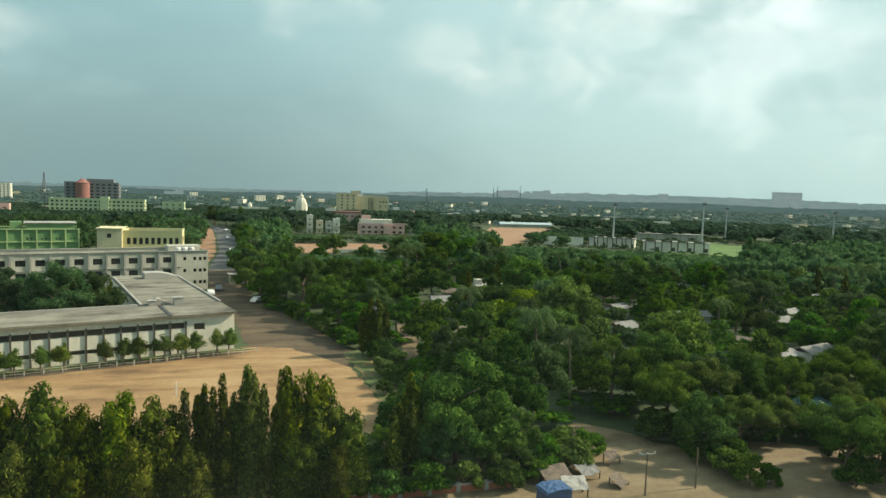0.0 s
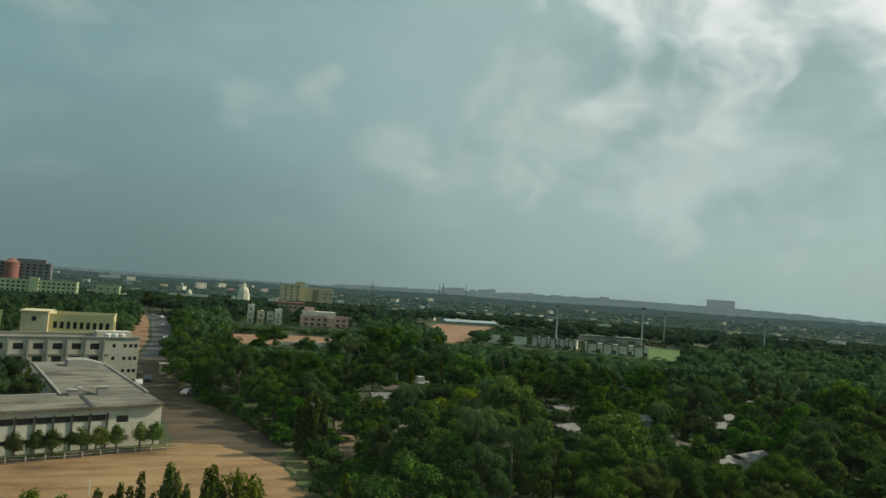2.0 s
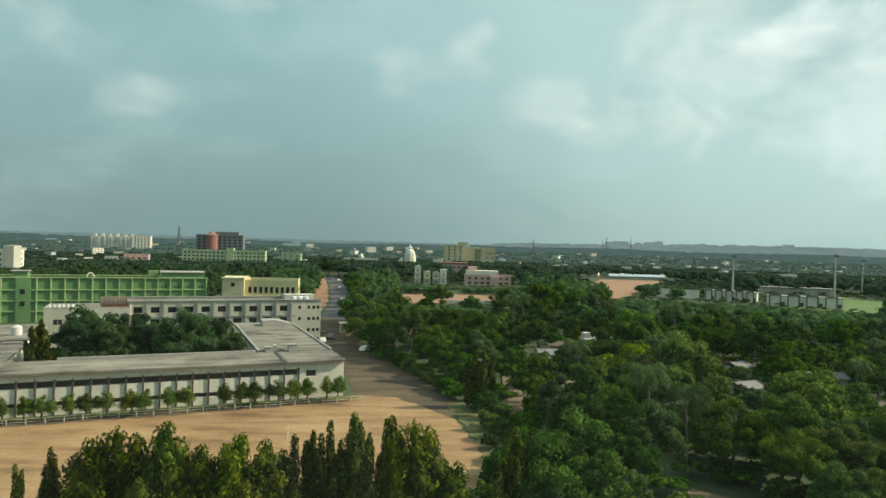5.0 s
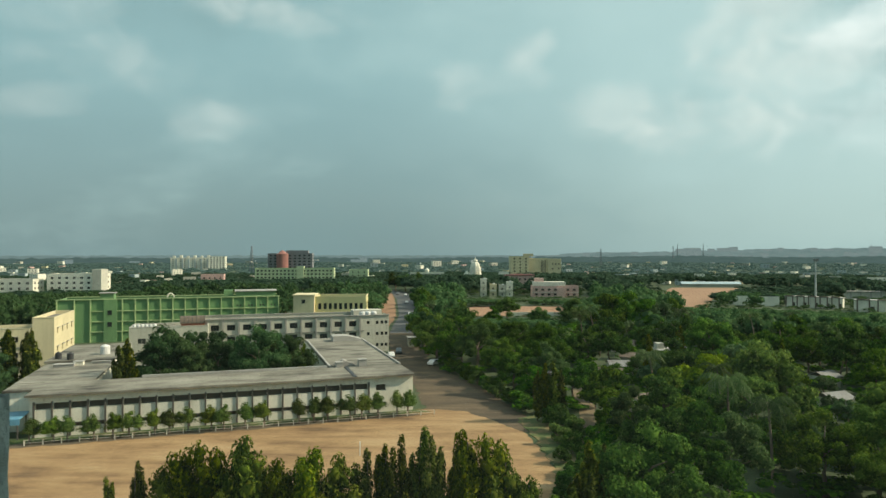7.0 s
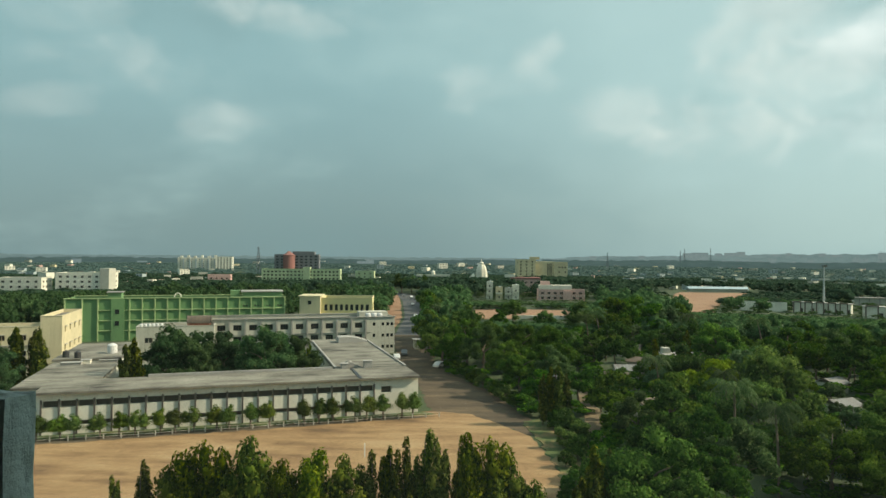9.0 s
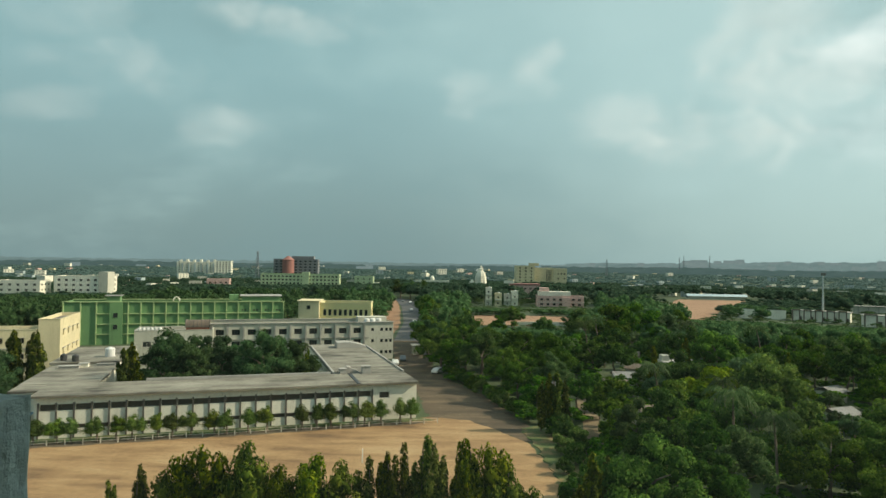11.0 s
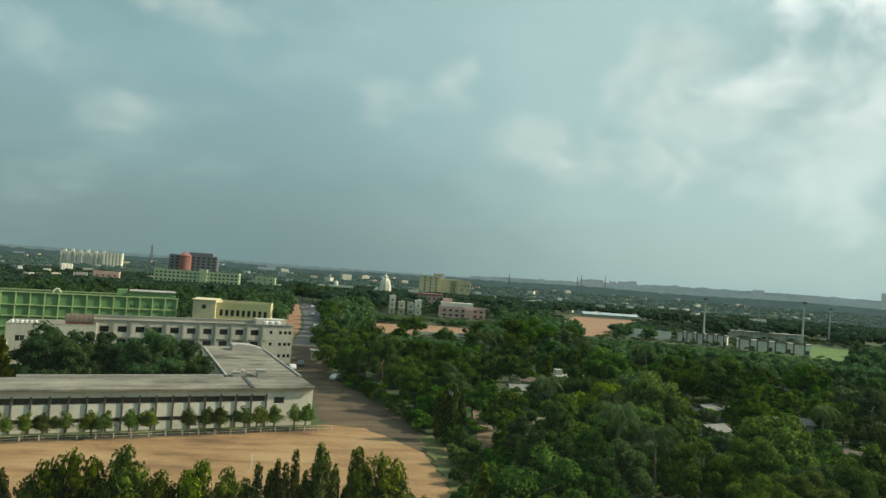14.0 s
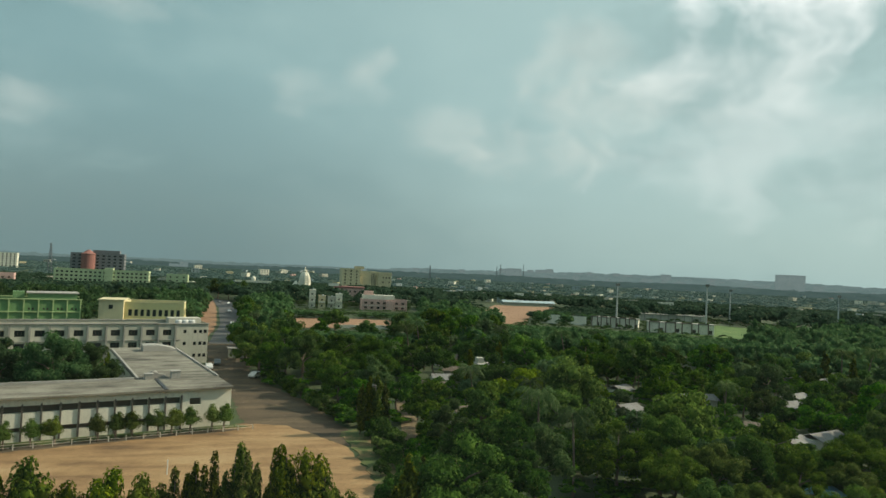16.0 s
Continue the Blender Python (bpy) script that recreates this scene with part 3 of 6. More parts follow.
def water_tank(m, r=0.75, h=1.5, mat=None, label="white plastic water tank on the roof"):
    ob = thing("water_tank", m, label, "water tank", "roof water tanks")
    part("body", lathe([(r * 0.96, 0), (r, 0.06), (r, h * 0.3), (r * 0.97, h * 0.32), (r, h * 0.34), (r, h * 0.62), (r * 0.97, h * 0.64), (r, h * 0.66),
                        (r, h * 0.85), (r * 0.8, h * 0.95), (r * 0.35, h)]), mat or TANK, ob)
    part("lid", lathe([(r * 0.36, h - 0.02), (r * 0.36, h + 0.08), (r * 0.1, h + 0.12)]), BLACK if mat is None else mat, ob)
    return ob


def roof_box(u, v, z, w, d, h, mat, label, name="roof_vent"):
    ob = thing(name, campus(u, v, z), label, "roof vent")
    part("body", boxes((0, w, 0, d, 0, h)), mat, ob)
    part("cap", boxes((-0.12, w + 0.12, -0.12, d + 0.12, h, h + 0.1)), CONCRETE, ob)
    return ob


# grey three-storey teaching block with columns and end bay
def teaching_block():
    length, H = 50.5, 9.7
    ob = thing("teaching_block", pose(-15.6 - 0.952 * length, 189.6 - 0.306 * length, 0, 0, 0, GRID), "grey three-storey teaching block with columns and square windows", "building")
    bm = bmesh.new()
    holes = []
    n = int((length - 8) / 4.1)
    for s in range(3):
        for i in range(n):
            x = 1.2 + 4.1 * i
            holes.append((x + 0.9, x + 3.0, s * 3.2 + 1.1, s * 3.2 + 2.6))
    ends = [(length - 7 + k, length - 6.2 + k, s * 3.2 + 1.6, s * 3.2 + 2.5) for s in range(3) for k in (0.6, 3.2, 4.6, 5.8)]
    facade(bm, length, H + 0.8, holes + ends, Matrix.Identity(4))
    facade(bm, 12, H + 0.8, [(1 + 2.6 * k, 2.2 + 2.6 * k, s * 3.2 + 1.2, s * 3.2 + 2.5) for s in range(3) for k in range(4)], pose(length, 0, 0, 0, 0, 90))
    facade(bm, length, H + 0.8, [], pose(length, 12, 0, 0, 0, 180))
    facade(bm, 12, H + 0.8, [], pose(0, 12, 0, 0, 0, -90))
    part("wall", bm, GREY_WALL, ob)
    part("roof", boxes((0, length, 0.01, 11.99, H - 0.3, H)), ROOF, ob)
    part("coping", boxes((-0.2, length + 0.2, -0.35, 0.25, H + 0.8, H + 0.98), (-0.2, length + 0.2, 11.8, 12.2, H + 0.8, H + 0.98)), CONCRETE, ob)
    for s in (1, 2):
        part("ledge", boxes((0, length - 7, -0.28, -0.003, s * 3.2 - 0.15, s * 3.2)), CONCRETE, ob)
    cm = from_bm("column", boxes((-0.2, 0.2, -0.45, -0.004, 0, H + 0.4)), CONCRETE)
    for i in range(n + 1):
        part("column", cm, None, ob).matrix_local = pose(1.2 + 4.1 * i - 0.1, 0, 0)
    for x, z in [(h[0], h[2]) for h in holes]:
        window(ob, pose(x, 0, z), 2.1, 1.5, DARK, 3, False)
    for h in ends:
        window(ob, pose(h[0], 0, h[2]), 0.8, 0.9, DARK, 1, False)
    for s in range(3):
        for k in range(4):
            window(ob, pose(length, 1 + 2.6 * k, s * 3.2 + 1.2, 0, 0, 90), 1.2, 1.3, DARK, 2, True)
    part("stair_cap", boxes((length - 9, length - 0.5, 7, 11.5, H, H + 1.7)), GREY_WALL, ob)
    return ob


teaching_block()
for du in (-9.2, -7.1, -5.0):
    p = Vector((-15.6, 189.6, 0)) + AX * du * 0.8 + AY * 2.0
    water_tank(pose(p.x, p.y, 9.7), 0.85, 1.8)

# long green building with pale ribs
def green_block():
    L, H = 67.5, 12.6
    m = pose(-120.5, 205, 0, 0, 0, GRID)
    ob = thing("green_block", m, "long green four-storey building with pale ribs and ledges", "building")
    bm = bmesh.new()
    step = L / 18
    holes = [(step * i + 1.1, step * i + 1.6, 10.4, 11.0) for i in (14, 15, 16, 17)] + [(step * i + 2.1, step * i + 2.6, 10.4, 11.0) for i in (14, 15, 16, 17)]
    facade(bm, L, H + 0.9, holes, Matrix.Identity(4))
    facade(bm, 14, H + 0.9, [], pose(L, 0, 0, 0, 0, 90))
    facade(bm, L, H + 0.9, [], pose(L, 14, 0, 0, 0, 180))
    facade(bm, 14, H + 0.9, [], pose(0, 14, 0, 0, 0, -90))
    part("wall", bm, GREEN, ob)
    # dark back sheet stands for the shade inside the small openings
    part("recess", boxes((1, L - 1, 0.25, 0.35, 3.5, 12)), DARK, ob)
    part("roof", boxes((0.01, L - 0.01, 0.01, 13.99, H - 0.3, H)), ROOF, ob)
    part("coping", boxes((-0.2, L + 0.2, -0.5, 0.2, H + 0.9, H + 1.15), (-0.2, L + 0.2, 13.8, 14.2, H + 0.9, H + 1.15)), LIME_TRIM, ob)
    rib = from_bm("rib", boxes((-0.16, 0.16, -0.5, -0.003, 0, H + 0.9)), LIME_TRIM)
    for i in [0, 1.35, 2.55] + list(range(5, 19)):
        part("rib", rib, None, ob).matrix_local = pose(step * i if 0 < i < 18 else step * i + (0.17 if i == 0 else -0.17), 0, 0)
    for z in (3.2, 6.4, 9.7):
        part("ledge", boxes((17.25, L, -0.46, -0.004, z, z + 0.26)), LIME_TRIM, ob, "pale green ledge")
        part("ledge", boxes((9.75, 13.35, -0.46, -0.004, z, z + 0.26)), LIME_TRIM, ob, "pale green ledge")
    part("stair_tower", boxes((13.4, 17.2, -0.6, -0.004, 0, H + 0.9)), GREEN, ob)
    for z in (4.9, 8.6):
        w = part("stair_window", boxes((14.5, 15.8, -0.66, -0.604, z, z + 1.5)), GLASS, ob)
        part("window_frame", boxes((14.4, 14.5, -0.7, -0.604, z - 0.1, z + 1.6), (15.8, 15.9, -0.7, -0.604, z - 0.1, z + 1.6), (14.5, 15.8, -0.7, -0.604, z - 0.1, z), (14.5, 15.8, -0.7, -0.604, z + 1.5, z + 1.6)), GREEN, w)
    part("roof_room", boxes((11.5, 15.5, 5, 9, H, H + 2.6)), GREEN, ob)
    part("roof_slab", boxes((11.0, 16.0, 4.5, 9.5, H + 2.6, H + 2.8)), CONCRETE, ob)
    part("roof_room", boxes((L - 14, L - 1, 3, 12, H, H + 2.6), (L - 18, L - 15, 5, 9, H, H + 3.0)), GREEN, ob)
    part("roof_slab", boxes((L - 14.5, L - 0.5, 2.5, 12.5, H + 2.6, H + 2.85)), CONCRETE, ob)
    arch = bmesh.new()
    for i in range(9):
        a, b = math.pi * i / 8, math.pi * (i + 1) / 8
        if i < 8:
            tube(arch, (33 + 1.0 * math.cos(a), 1, H + 1.2 + 1.3 * math.sin(a)), (33 + 1.0 * math.cos(b), 1, H + 1.2 + 1.3 * math.sin(b)), 0.22, 0.22, 6)
    part("arch", arch, WHITE, ob, "small white arch on the roof")
    return ob


green_block()

# yellow block beside it: plain stair tower and a windowed front
yb = block("yellow_block", pose(-44.0, 226, 0, 0, 0, 4), 17.5, 14, 12.0, YELLOW, "pale yellow three-storey block with rows of tall dark windows", storeys=3, bay=1.75, win=(1.15, 2.2), parapet=1.3,
           sill=0.95, frame_mat=CREAM, bands=CREAM, shade=False, bars=1)
part("stair_tower", boxes((-7.0, -0.01, -2.0, 9, 0, 13.9)), CREAM, yb)
part("tower_window", boxes((-4.2, -3.0, -2.06, -2.004, 11.2, 12.5)), GLASS, yb)
part("roof_slab", boxes((-7.4, 0.3, -2.4, 9.4, 13.9, 14.15)), CREAM, yb)

# cream block at the west side
block("cream_block", pose(-92.8, 148.7, 0, 0, 0, 17.8), 4.4, 20, 12.8, CREAM, "cream three-storey block with sunlit side wall", storeys=3, bay=4.2, win=(1.3, 1.4), sill=1.0, fronts=("E",), parapet=0.7)
block("cream_annexe", pose(-118.9, 140.2, 0, 0, 0, 17.8), 27, 9.0, 10.6, CREAM, "lower cream annexe with ledges", storeys=3, bay=4.0, win=(1.3, 1.3), parapet=0.6, bands=CONCRETE)

# covered walk with pale stepped parapet between the blocks
wb = block("walkway_block", pose(-78.0, 163.5, 0, 0, 0, GRID), 18.5, 10, 9.0, GREY_WALL, "grey flat-roofed walkway block", storeys=2, bay=4.0, win=(2.0, 1.4), parapet=0.6, shade=False)

bm = bmesh.new()
arcs = []
for i in range(13):
    a = math.pi * i / 12
    arcs.append([bm.verts.new((x, 5.5 - 1.6 * math.cos(a), 9.9 + 1.9 * math.sin(a))) for x in (11.5, 17.6)])
for p, q in zip(arcs, arcs[1:]):
    bm.faces.new((p[0], p[1], q[1], q[0]))
bm.faces.new([p[0] for p in arcs]), bm.faces.new([p[1] for p in arcs][::-1]), bm.faces.new((arcs[0][0], arcs[-1][0], arcs[-1][1], arcs[0][1]))
part("barrel_roof", bm, THATCH, wb, "brown barrel-roofed shelter on the roof")
part("shelter_wall", boxes((11.7, 17.4, 4.1, 6.9, 9.0, 9.9)), TERRACOTTA, wb)
for i in range(7):
    hoop = bmesh.new()
    for k in range(8):
        a, b = math.pi * k / 8, math.pi * (k + 1) / 8
        tube(hoop, (11.6 + 0.98 * i, 5.5 - 1.64 * math.cos(a), 9.9 + 1.94 * math.sin(a)), (11.6 + 0.98 * i, 5.5 - 1.64 * math.cos(b), 9.9 + 1.94 * math.sin(b)), 0.07, 0.07, 5)
    part("hoop", hoop, COLUMN, wb)
for i in range(6):
    water_tank(wb.matrix_world @ pose(0.9 + 0.95 * i, 2.2, 9.0), 0.45, 1.25)

# ---- trees ----
def leaf_quads(rng, pos, nrm, size, droop=0.0, slim=0.6):
    """Leaf sprays: one small folded quad each. Returns vertices and quads."""
    n = len(pos)
    up = rng.normal(size=(n, 3))
    up[:, 2] -= droop * 3
    up /= np.linalg.norm(up, axis=1)[:, None]
    side = np.cross(nrm, up)
    side /= np.linalg.norm(side, axis=1)[:, None] + 1e-9
    along = np.cross(side, nrm)
    s = (size * rng.uniform(0.6, 1.3, n))[:, None]
    v = np.stack([pos - along * s * 0.5, pos + side * s * slim * 0.5 + nrm * s * 0.08, pos + along * s * 0.55 - nrm * s * 0.12, pos - side * s * slim * 0.5 + nrm * s * 0.08], 1)
    return v.reshape(-1, 3), np.arange(4 * n).reshape(-1, 4)


def ball(level):
    bm = bmesh.new()
    bmesh.ops.create_icosphere(bm, subdivisions=level, radius=1)
    v = np.array([q.co[:] for q in bm.verts])
    f = np.array([[q.index for q in g.verts] for g in bm.faces])
    bm.free()
    return v, f


BALLS = {1: ball(1), 2: ball(2)}


def crown_arrays(seed, lobes, leaves, size, droop=0.0, level=2, core=0.74, slim=0.6):
    """A crown of uneven leafy lobes: ragged cores wrapped in many small leaf sprays."""
    rng = np.random.default_rng(seed)
    vs, tris, quads, base = [], [], [], 0
    bv, bf = BALLS[level]
    for c, r in lobes:
        rough = 1 + 0.20 * rng.normal(size=(len(bv), 1)).clip(-1.6, 1.2)
        v = np.array(c) + bv * np.array(r) * core * rough
        vs.append(v)
        tris.append(bf + base)
        base += len(v)
    area = np.array([r[0] * r[2] for c, r in lobes])
    count = rng.multinomial(leaves, area / area.sum())
    for (c, r), k in zip(lobes, count):
        d = rng.normal(size=(k, 3))
        d[:, 2] = np.where(d[:, 2] < -0.6, -d[:, 2], d[:, 2])
        d /= np.linalg.norm(d, axis=1)[:, None]
        p = np.array(c) + d * np.array(r) * rng.uniform(0.80, 1.14, (k, 1))
        nrm = d + rng.normal(size=(k, 3)) * 0.55
        nrm /= np.linalg.norm(nrm, axis=1)[:, None]
        v, q = leaf_quads(rng, p, nrm, size, droop, slim)
        vs.append(v)
        quads.append(q + base)
        base += len(v)
    return np.concatenate(vs), np.concatenate(tris), np.concatenate(quads)


def np_mesh(name, v, tris, quads, mat):
    me = bpy.data.meshes.new(name)
    nt, nq = len(tris), len(quads)
    me.vertices.add(len(v))
    me.vertices.foreach_set("co", np.asarray(v, dtype=np.float32).ravel())
    me.loops.add(nt * 3 + nq * 4)
    me.loops.foreach_set("vertex_index", np.concatenate([np.asarray(tris).ravel(), np.asarray(quads).ravel()]).astype(np.int32))
    me.polygons.add(nt + nq)
    me.polygons.foreach_set("loop_start", np.concatenate([np.arange(nt) * 3, nt * 3 + np.arange(nq) * 4]).astype(np.int32))
    me.materials.append(mat)
    me.update(calc_edges=True)
    return me


def spread_lobes(rnd, n, width, z0, z1, r0, r1, flat=0.75):
    """Lobes scattered over a dome of the given width between two heights."""
    out = []
    for i in range(n):
        a, q = rnd.uniform(0, 6.283), math.sqrt(rnd.uniform(0.02, 1))
        x, y = math.cos(a) * q * width * 0.5, math.sin(a) * q * width * 0.5
        top = z0 + (z1 - z0) * math.sqrt(max(0, 1 - 0.8 * q * q))
        r = rnd.uniform(r0, r1)
        out.append(((x, y, rnd.uniform(0.40, 1.0) * (top - z0) + z0 - r * 0.4), (r, r * rnd.uniform(0.85, 1.15), r * flat)))
    return out


def trunk_mesh(rnd, height, spread, r, limbs=5, bend=0.3):
    bm = bmesh.new()
    p, n = Vector((0, 0, -0.1)), 4
    for i in range(n):
        q = Vector((rnd.uniform(-bend, bend), rnd.uniform(-bend, bend), height * (i + 1) / n))
        tube(bm, p, q, r * (1 - 0.16 * i), r * (1 - 0.16 * (i + 1)), 7)
        p = q
    for i in range(limbs):
        a = 6.283 * (i + rnd.random() * 0.6) / limbs
        z = height * rnd.uniform(0.6, 0.95)
        e = Vector((math.cos(a) * spread, math.sin(a) * spread, z + spread * rnd.uniform(0.5, 1.0)))
        mid = Vector((e.x * 0.45, e.y * 0.45, z + (e.z - z) * 0.6))
        tube(bm, (0, 0, z), mid, r * 0.5, r * 0.32, 5)
        tube(bm, mid, e, r * 0.32, r * 0.1, 5)
    return from_bm("trunk", bm, BARK)


def broad_tree(seed, w, h, leaves, size, mat, lobes=14, base=0.38, level=2):
    rnd = random.Random(seed)
    k = math.sqrt(16.0 / lobes)
    ls = spread_lobes(rnd, lobes, w * 0.80, h * base, h * 0.97, w * 0.11 * k, w * 0.20 * k, 0.85)
    v, t, q = crown_arrays(seed, ls, leaves, size, 0.25, level)
    return trunk_mesh(rnd, h * 0.55, w * 0.25, max(0.14, w * 0.026)), np_mesh("crown", v, t, q, mat)


def ashoka_tree(seed, w, h, leaves, size, mat, spires=1, taper=0.86):
    """Mast tree: narrow spires of drooping leaves."""
    rnd = random.Random(seed)
    ls = []
    for s in range(spires):
        ox, oy = (rnd.uniform(-0.5, 0.5) * w * 0.8, rnd.uniform(-0.4, 0.4) * w * 0.7) if s else (0, 0)
        top = h * (1 if s == 0 else rnd.uniform(0.78, 0.95))
        k = 7
        for i in range(k):
            z = 1.2 + (top - 1.6) * i / k
            r = w * 0.5 * (1 - (i / k) ** 1.7 * taper) * rnd.uniform(0.82, 1.1) * (0.72 if spires > 1 else 1)
            ls.append(((ox + rnd.uniform(-0.12, 0.12) * w, oy + rnd.uniform(-0.12, 0.12) * w, z + 0.3), (r, r, top / k * 0.82)))
    v, t, q = crown_arrays(seed, ls, leaves, size, 0.8, 1, 0.66, 0.46)
    bm = bmesh.new()
    tube(bm, (0, 0, -0.1), (0, 0, h * 0.9), 0.16, 0.04, 7)
    return from_bm("trunk", bm, BARK), np_mesh("crown", v, t, q, mat)


def palm_tree(seed, h, lean):
    rnd = random.Random(seed)
    bm = bmesh.new()
    pts = [Vector((lean * (i / 6) ** 2, 0, h * i / 6 - 0.1)) for i in range(7)]
    for i in range(6):
        tube(bm, pts[i], pts[i + 1], 0.20 - 0.014 * i, 0.186 - 0.014 * i, 7)
    trunk = from_bm("trunk", bm, BARK)
    vs, qs, base = [], [], 0
    top = pts[-1]
    for k in range(13):
        a, rise, length = 2.399 * k, 1.35 - 0.13 * k + rnd.uniform(-0.2, 0.2), rnd.uniform(3.0, 4.0)
        out = Vector((math.cos(a), math.sin(a), 0))
        side = Vector((-out.y, out.x, 0))
        n = 11
        spine = [top + out * (length * s / n) * (1 - 0.14 * (s / n)) + Vector((0, 0, rise * length * 0.55 * (s / n) - 2.3 * (s / n) ** 2.4)) for s in range(n + 1)]
        for s in range(n):
            p0, p1 = spine[s], spine[s + 1]
            wide = 0.55 * math.sin(math.pi * (0.12 + 0.86 * s / n)) + 0.08
            for sg in (-1, 1):
                for j in (0.0, 0.34, 0.67):
                    b0, b1 = p0.lerp(p1, j), p0.lerp(p1, j + 0.17)
                    tip = side * sg * wide + (p1 - p0) * 0.9 + Vector((0, 0, -0.75 * wide - rnd.uniform(0, 0.25)))
                    vs += [b0, b1, b1 + tip * 1.25, b0 + tip * 1.22]
                    qs.append((base, base + 1, base + 2, base + 3))
                    base += 4
    return trunk, np_mesh("fronds", np.array([v[:] for v in vs]), np.zeros((0, 3), int), np.array(qs), LEAF_PALM)


def plant(kind, meshes, x, y, size, label, group, turn=None, z=0.0):
    rnd = random.Random(int(x * 131 + y * 977))
    ob = thing(kind, Matrix.Translation((x, y, z)) @ Matrix.Rotation(rnd.uniform(0, 6.283) if turn is None else turn, 4, "Z") @ Matrix.Diagonal((size * rnd.uniform(0.93, 1.07), size * rnd.uniform(0.93, 1.07), size, 1)), label, "bush" if kind == "bush" else "tree", group)
    part("trunk", meshes[0], None, ob)
    part("fronds" if kind == "palm_tree" else "crown", meshes[1], None, ob)
    return ob


def inside(x, y, poly):
    hit = False
    for (x0, y0), (x1, y1) in zip(poly, poly[1:] + poly[:1]):
        if (y0 > y) != (y1 > y) and x < x0 + (y - y0) / (y1 - y0) * (x1 - x0):
            hit = not hit
    return hit


# near front row on the far side of the lane: columnar mast trees and rounder trees
NEAR_MAST = [ashoka_tree(40 + i, 2.5 + 0.3 * i, 12.0, 4600, 0.38, LEAF_ASHOKA, 3) for i in range(3)]
NEAR_ROUND = [ashoka_tree(50 + i, 4.2 + i * 0.4, 11.0, 7000, 0.38, LEAF_ASHOKA, 6, 0.70) for i in range(3)]
# main row: x, y, height, kind
ROW_FAR = [
    (-29.0, 57.0, 8.0, 0), (-26.6, 57.0, 9.2, 0), (-24.0, 57.5, 8.8, 1), (-20.8, 57.0, 11.2, 1), (-17.0, 57.5, 11.4, 1), (-13.9, 57.0, 9.6, 1), (-11.6, 57.5, 10.5, 1),
    (-9.0, 57.5, 10.0, 1), (-6.6, 57.8, 10.0, 0), (-5.0, 58.0, 10.4, 0), (-3.3, 57.6, 11.4, 0), (-2.0, 58.4, 11.9, 0), (-0.6, 57.8, 11.3, 0), (1.0, 58.4, 11.4, 0),
    (2.2, 58.0, 11.8, 0), (3.9, 58.3, 11.5, 1), (5.6, 58.6, 9.6, 1), (7.6, 58.0, 7.6, 1)]
# lower trees before it
ROW_NEAR = [
    (-22.5, 54.5, 7.4, 1), (-18.5, 54.5, 7.8, 1), (-14.6, 54.5, 7.0, 1), (-10.5, 54.8, 7.2, 1), (-6.0, 55.0, 6.4, 1), (2.4, 55.5, 6.2, 1), (6.0, 55.0, 5.6, 1)]
FRONT = ROW_FAR + ROW_NEAR
for i, (x, y, h, k) in enumerate(FRONT):
    ms = (NEAR_ROUND if k else NEAR_MAST)[i % 3]
    plant("mast_tree" if not k else "row_tree", ms, x, y, (h + 0.9) / (11.0 if k else 12.0), "tall narrow green mast tree in a row" if not k else "dense green tree in a row beside the field", "front tree row")

# saplings along the field rail
SAPLING = [ashoka_tree(70 + i, 2.5 + 0.25 * i, 3.7, 1600, 0.21, LEAF_OLIVE, 2, 0.72) for i in range(3)]
STAKE = from_bm("lime_wash", lathe([(0.11, 0), (0.10, 1.0), (0.02, 1.02)], 7), LIME_WASH)
for i in range(25):
    u = 1.0 + 2.75 * i + 0.5 * math.sin(i * 2.3)
    if i in (13, 22, 23, 24):
        continue
    p = ORIGIN + AX * u + AY * (-3.9 + 0.2 * math.sin(i * 1.7))
    ob = plant("sapling", SAPLING[i % 3], p.x, p.y, 1.05 + 0.25 * math.sin(i * 3.1) ** 2, "young bushy tree with lime-washed trunk by the rail", "saplings along the rail", z=0.05)
    part("lime_wash", STAKE, None, ob, "white lime wash on the trunk")

# crowns in two grades of detail
BIG = [broad_tree(1 + i, 8.6 + 0.9 * i, 11.8 - 0.4 * (i % 3), 8600, 0.34, (LEAF, LEAF_DUSTY, LEAF, LEAF_LIGHT, LEAF)[i], 44, 0.16, 1) for i in range(5)]
MID = [broad_tree(20 + i, 8.4 + i, 10.6 - 0.5 * (i % 3), 3000, 0.52, (LEAF, LEAF, LEAF_DUSTY, LEAF, LEAF)[i], 32, 0.20, 1) for i in range(5)]
COURT = [broad_tree(44 + i, 9.6 + 0.6 * i, 11.0 + 0.5 * i, 5200, 0.36, LEAF_DEEP, 40, 0.16, 1) for i in range(3)]
OLIVE_TREE = broad_tree(35, 11, 10.5, 7000, 0.30, LEAF_OLIVE, 30, 0.42)
LOW = [broad_tree(60 + i, 10.5, 10.5, 1500, 0.85, LEAF if i else LEAF_LIGHT, 20, 0.20, 1) for i in range(3)]
LIME_TREE = broad_tree(33, 10, 10, 2600, 0.6, LEAF_LIME, 16, 0.3)
PALMS = [palm_tree(80 + i, 8.3 + i, 0.8 + 0.5 * i) for i in range(3)]
MAST = [ashoka_tree(90 + i, 2.6, 9.5, 1500, 0.55, LEAF_ASHOKA, 2) for i in range(2)]

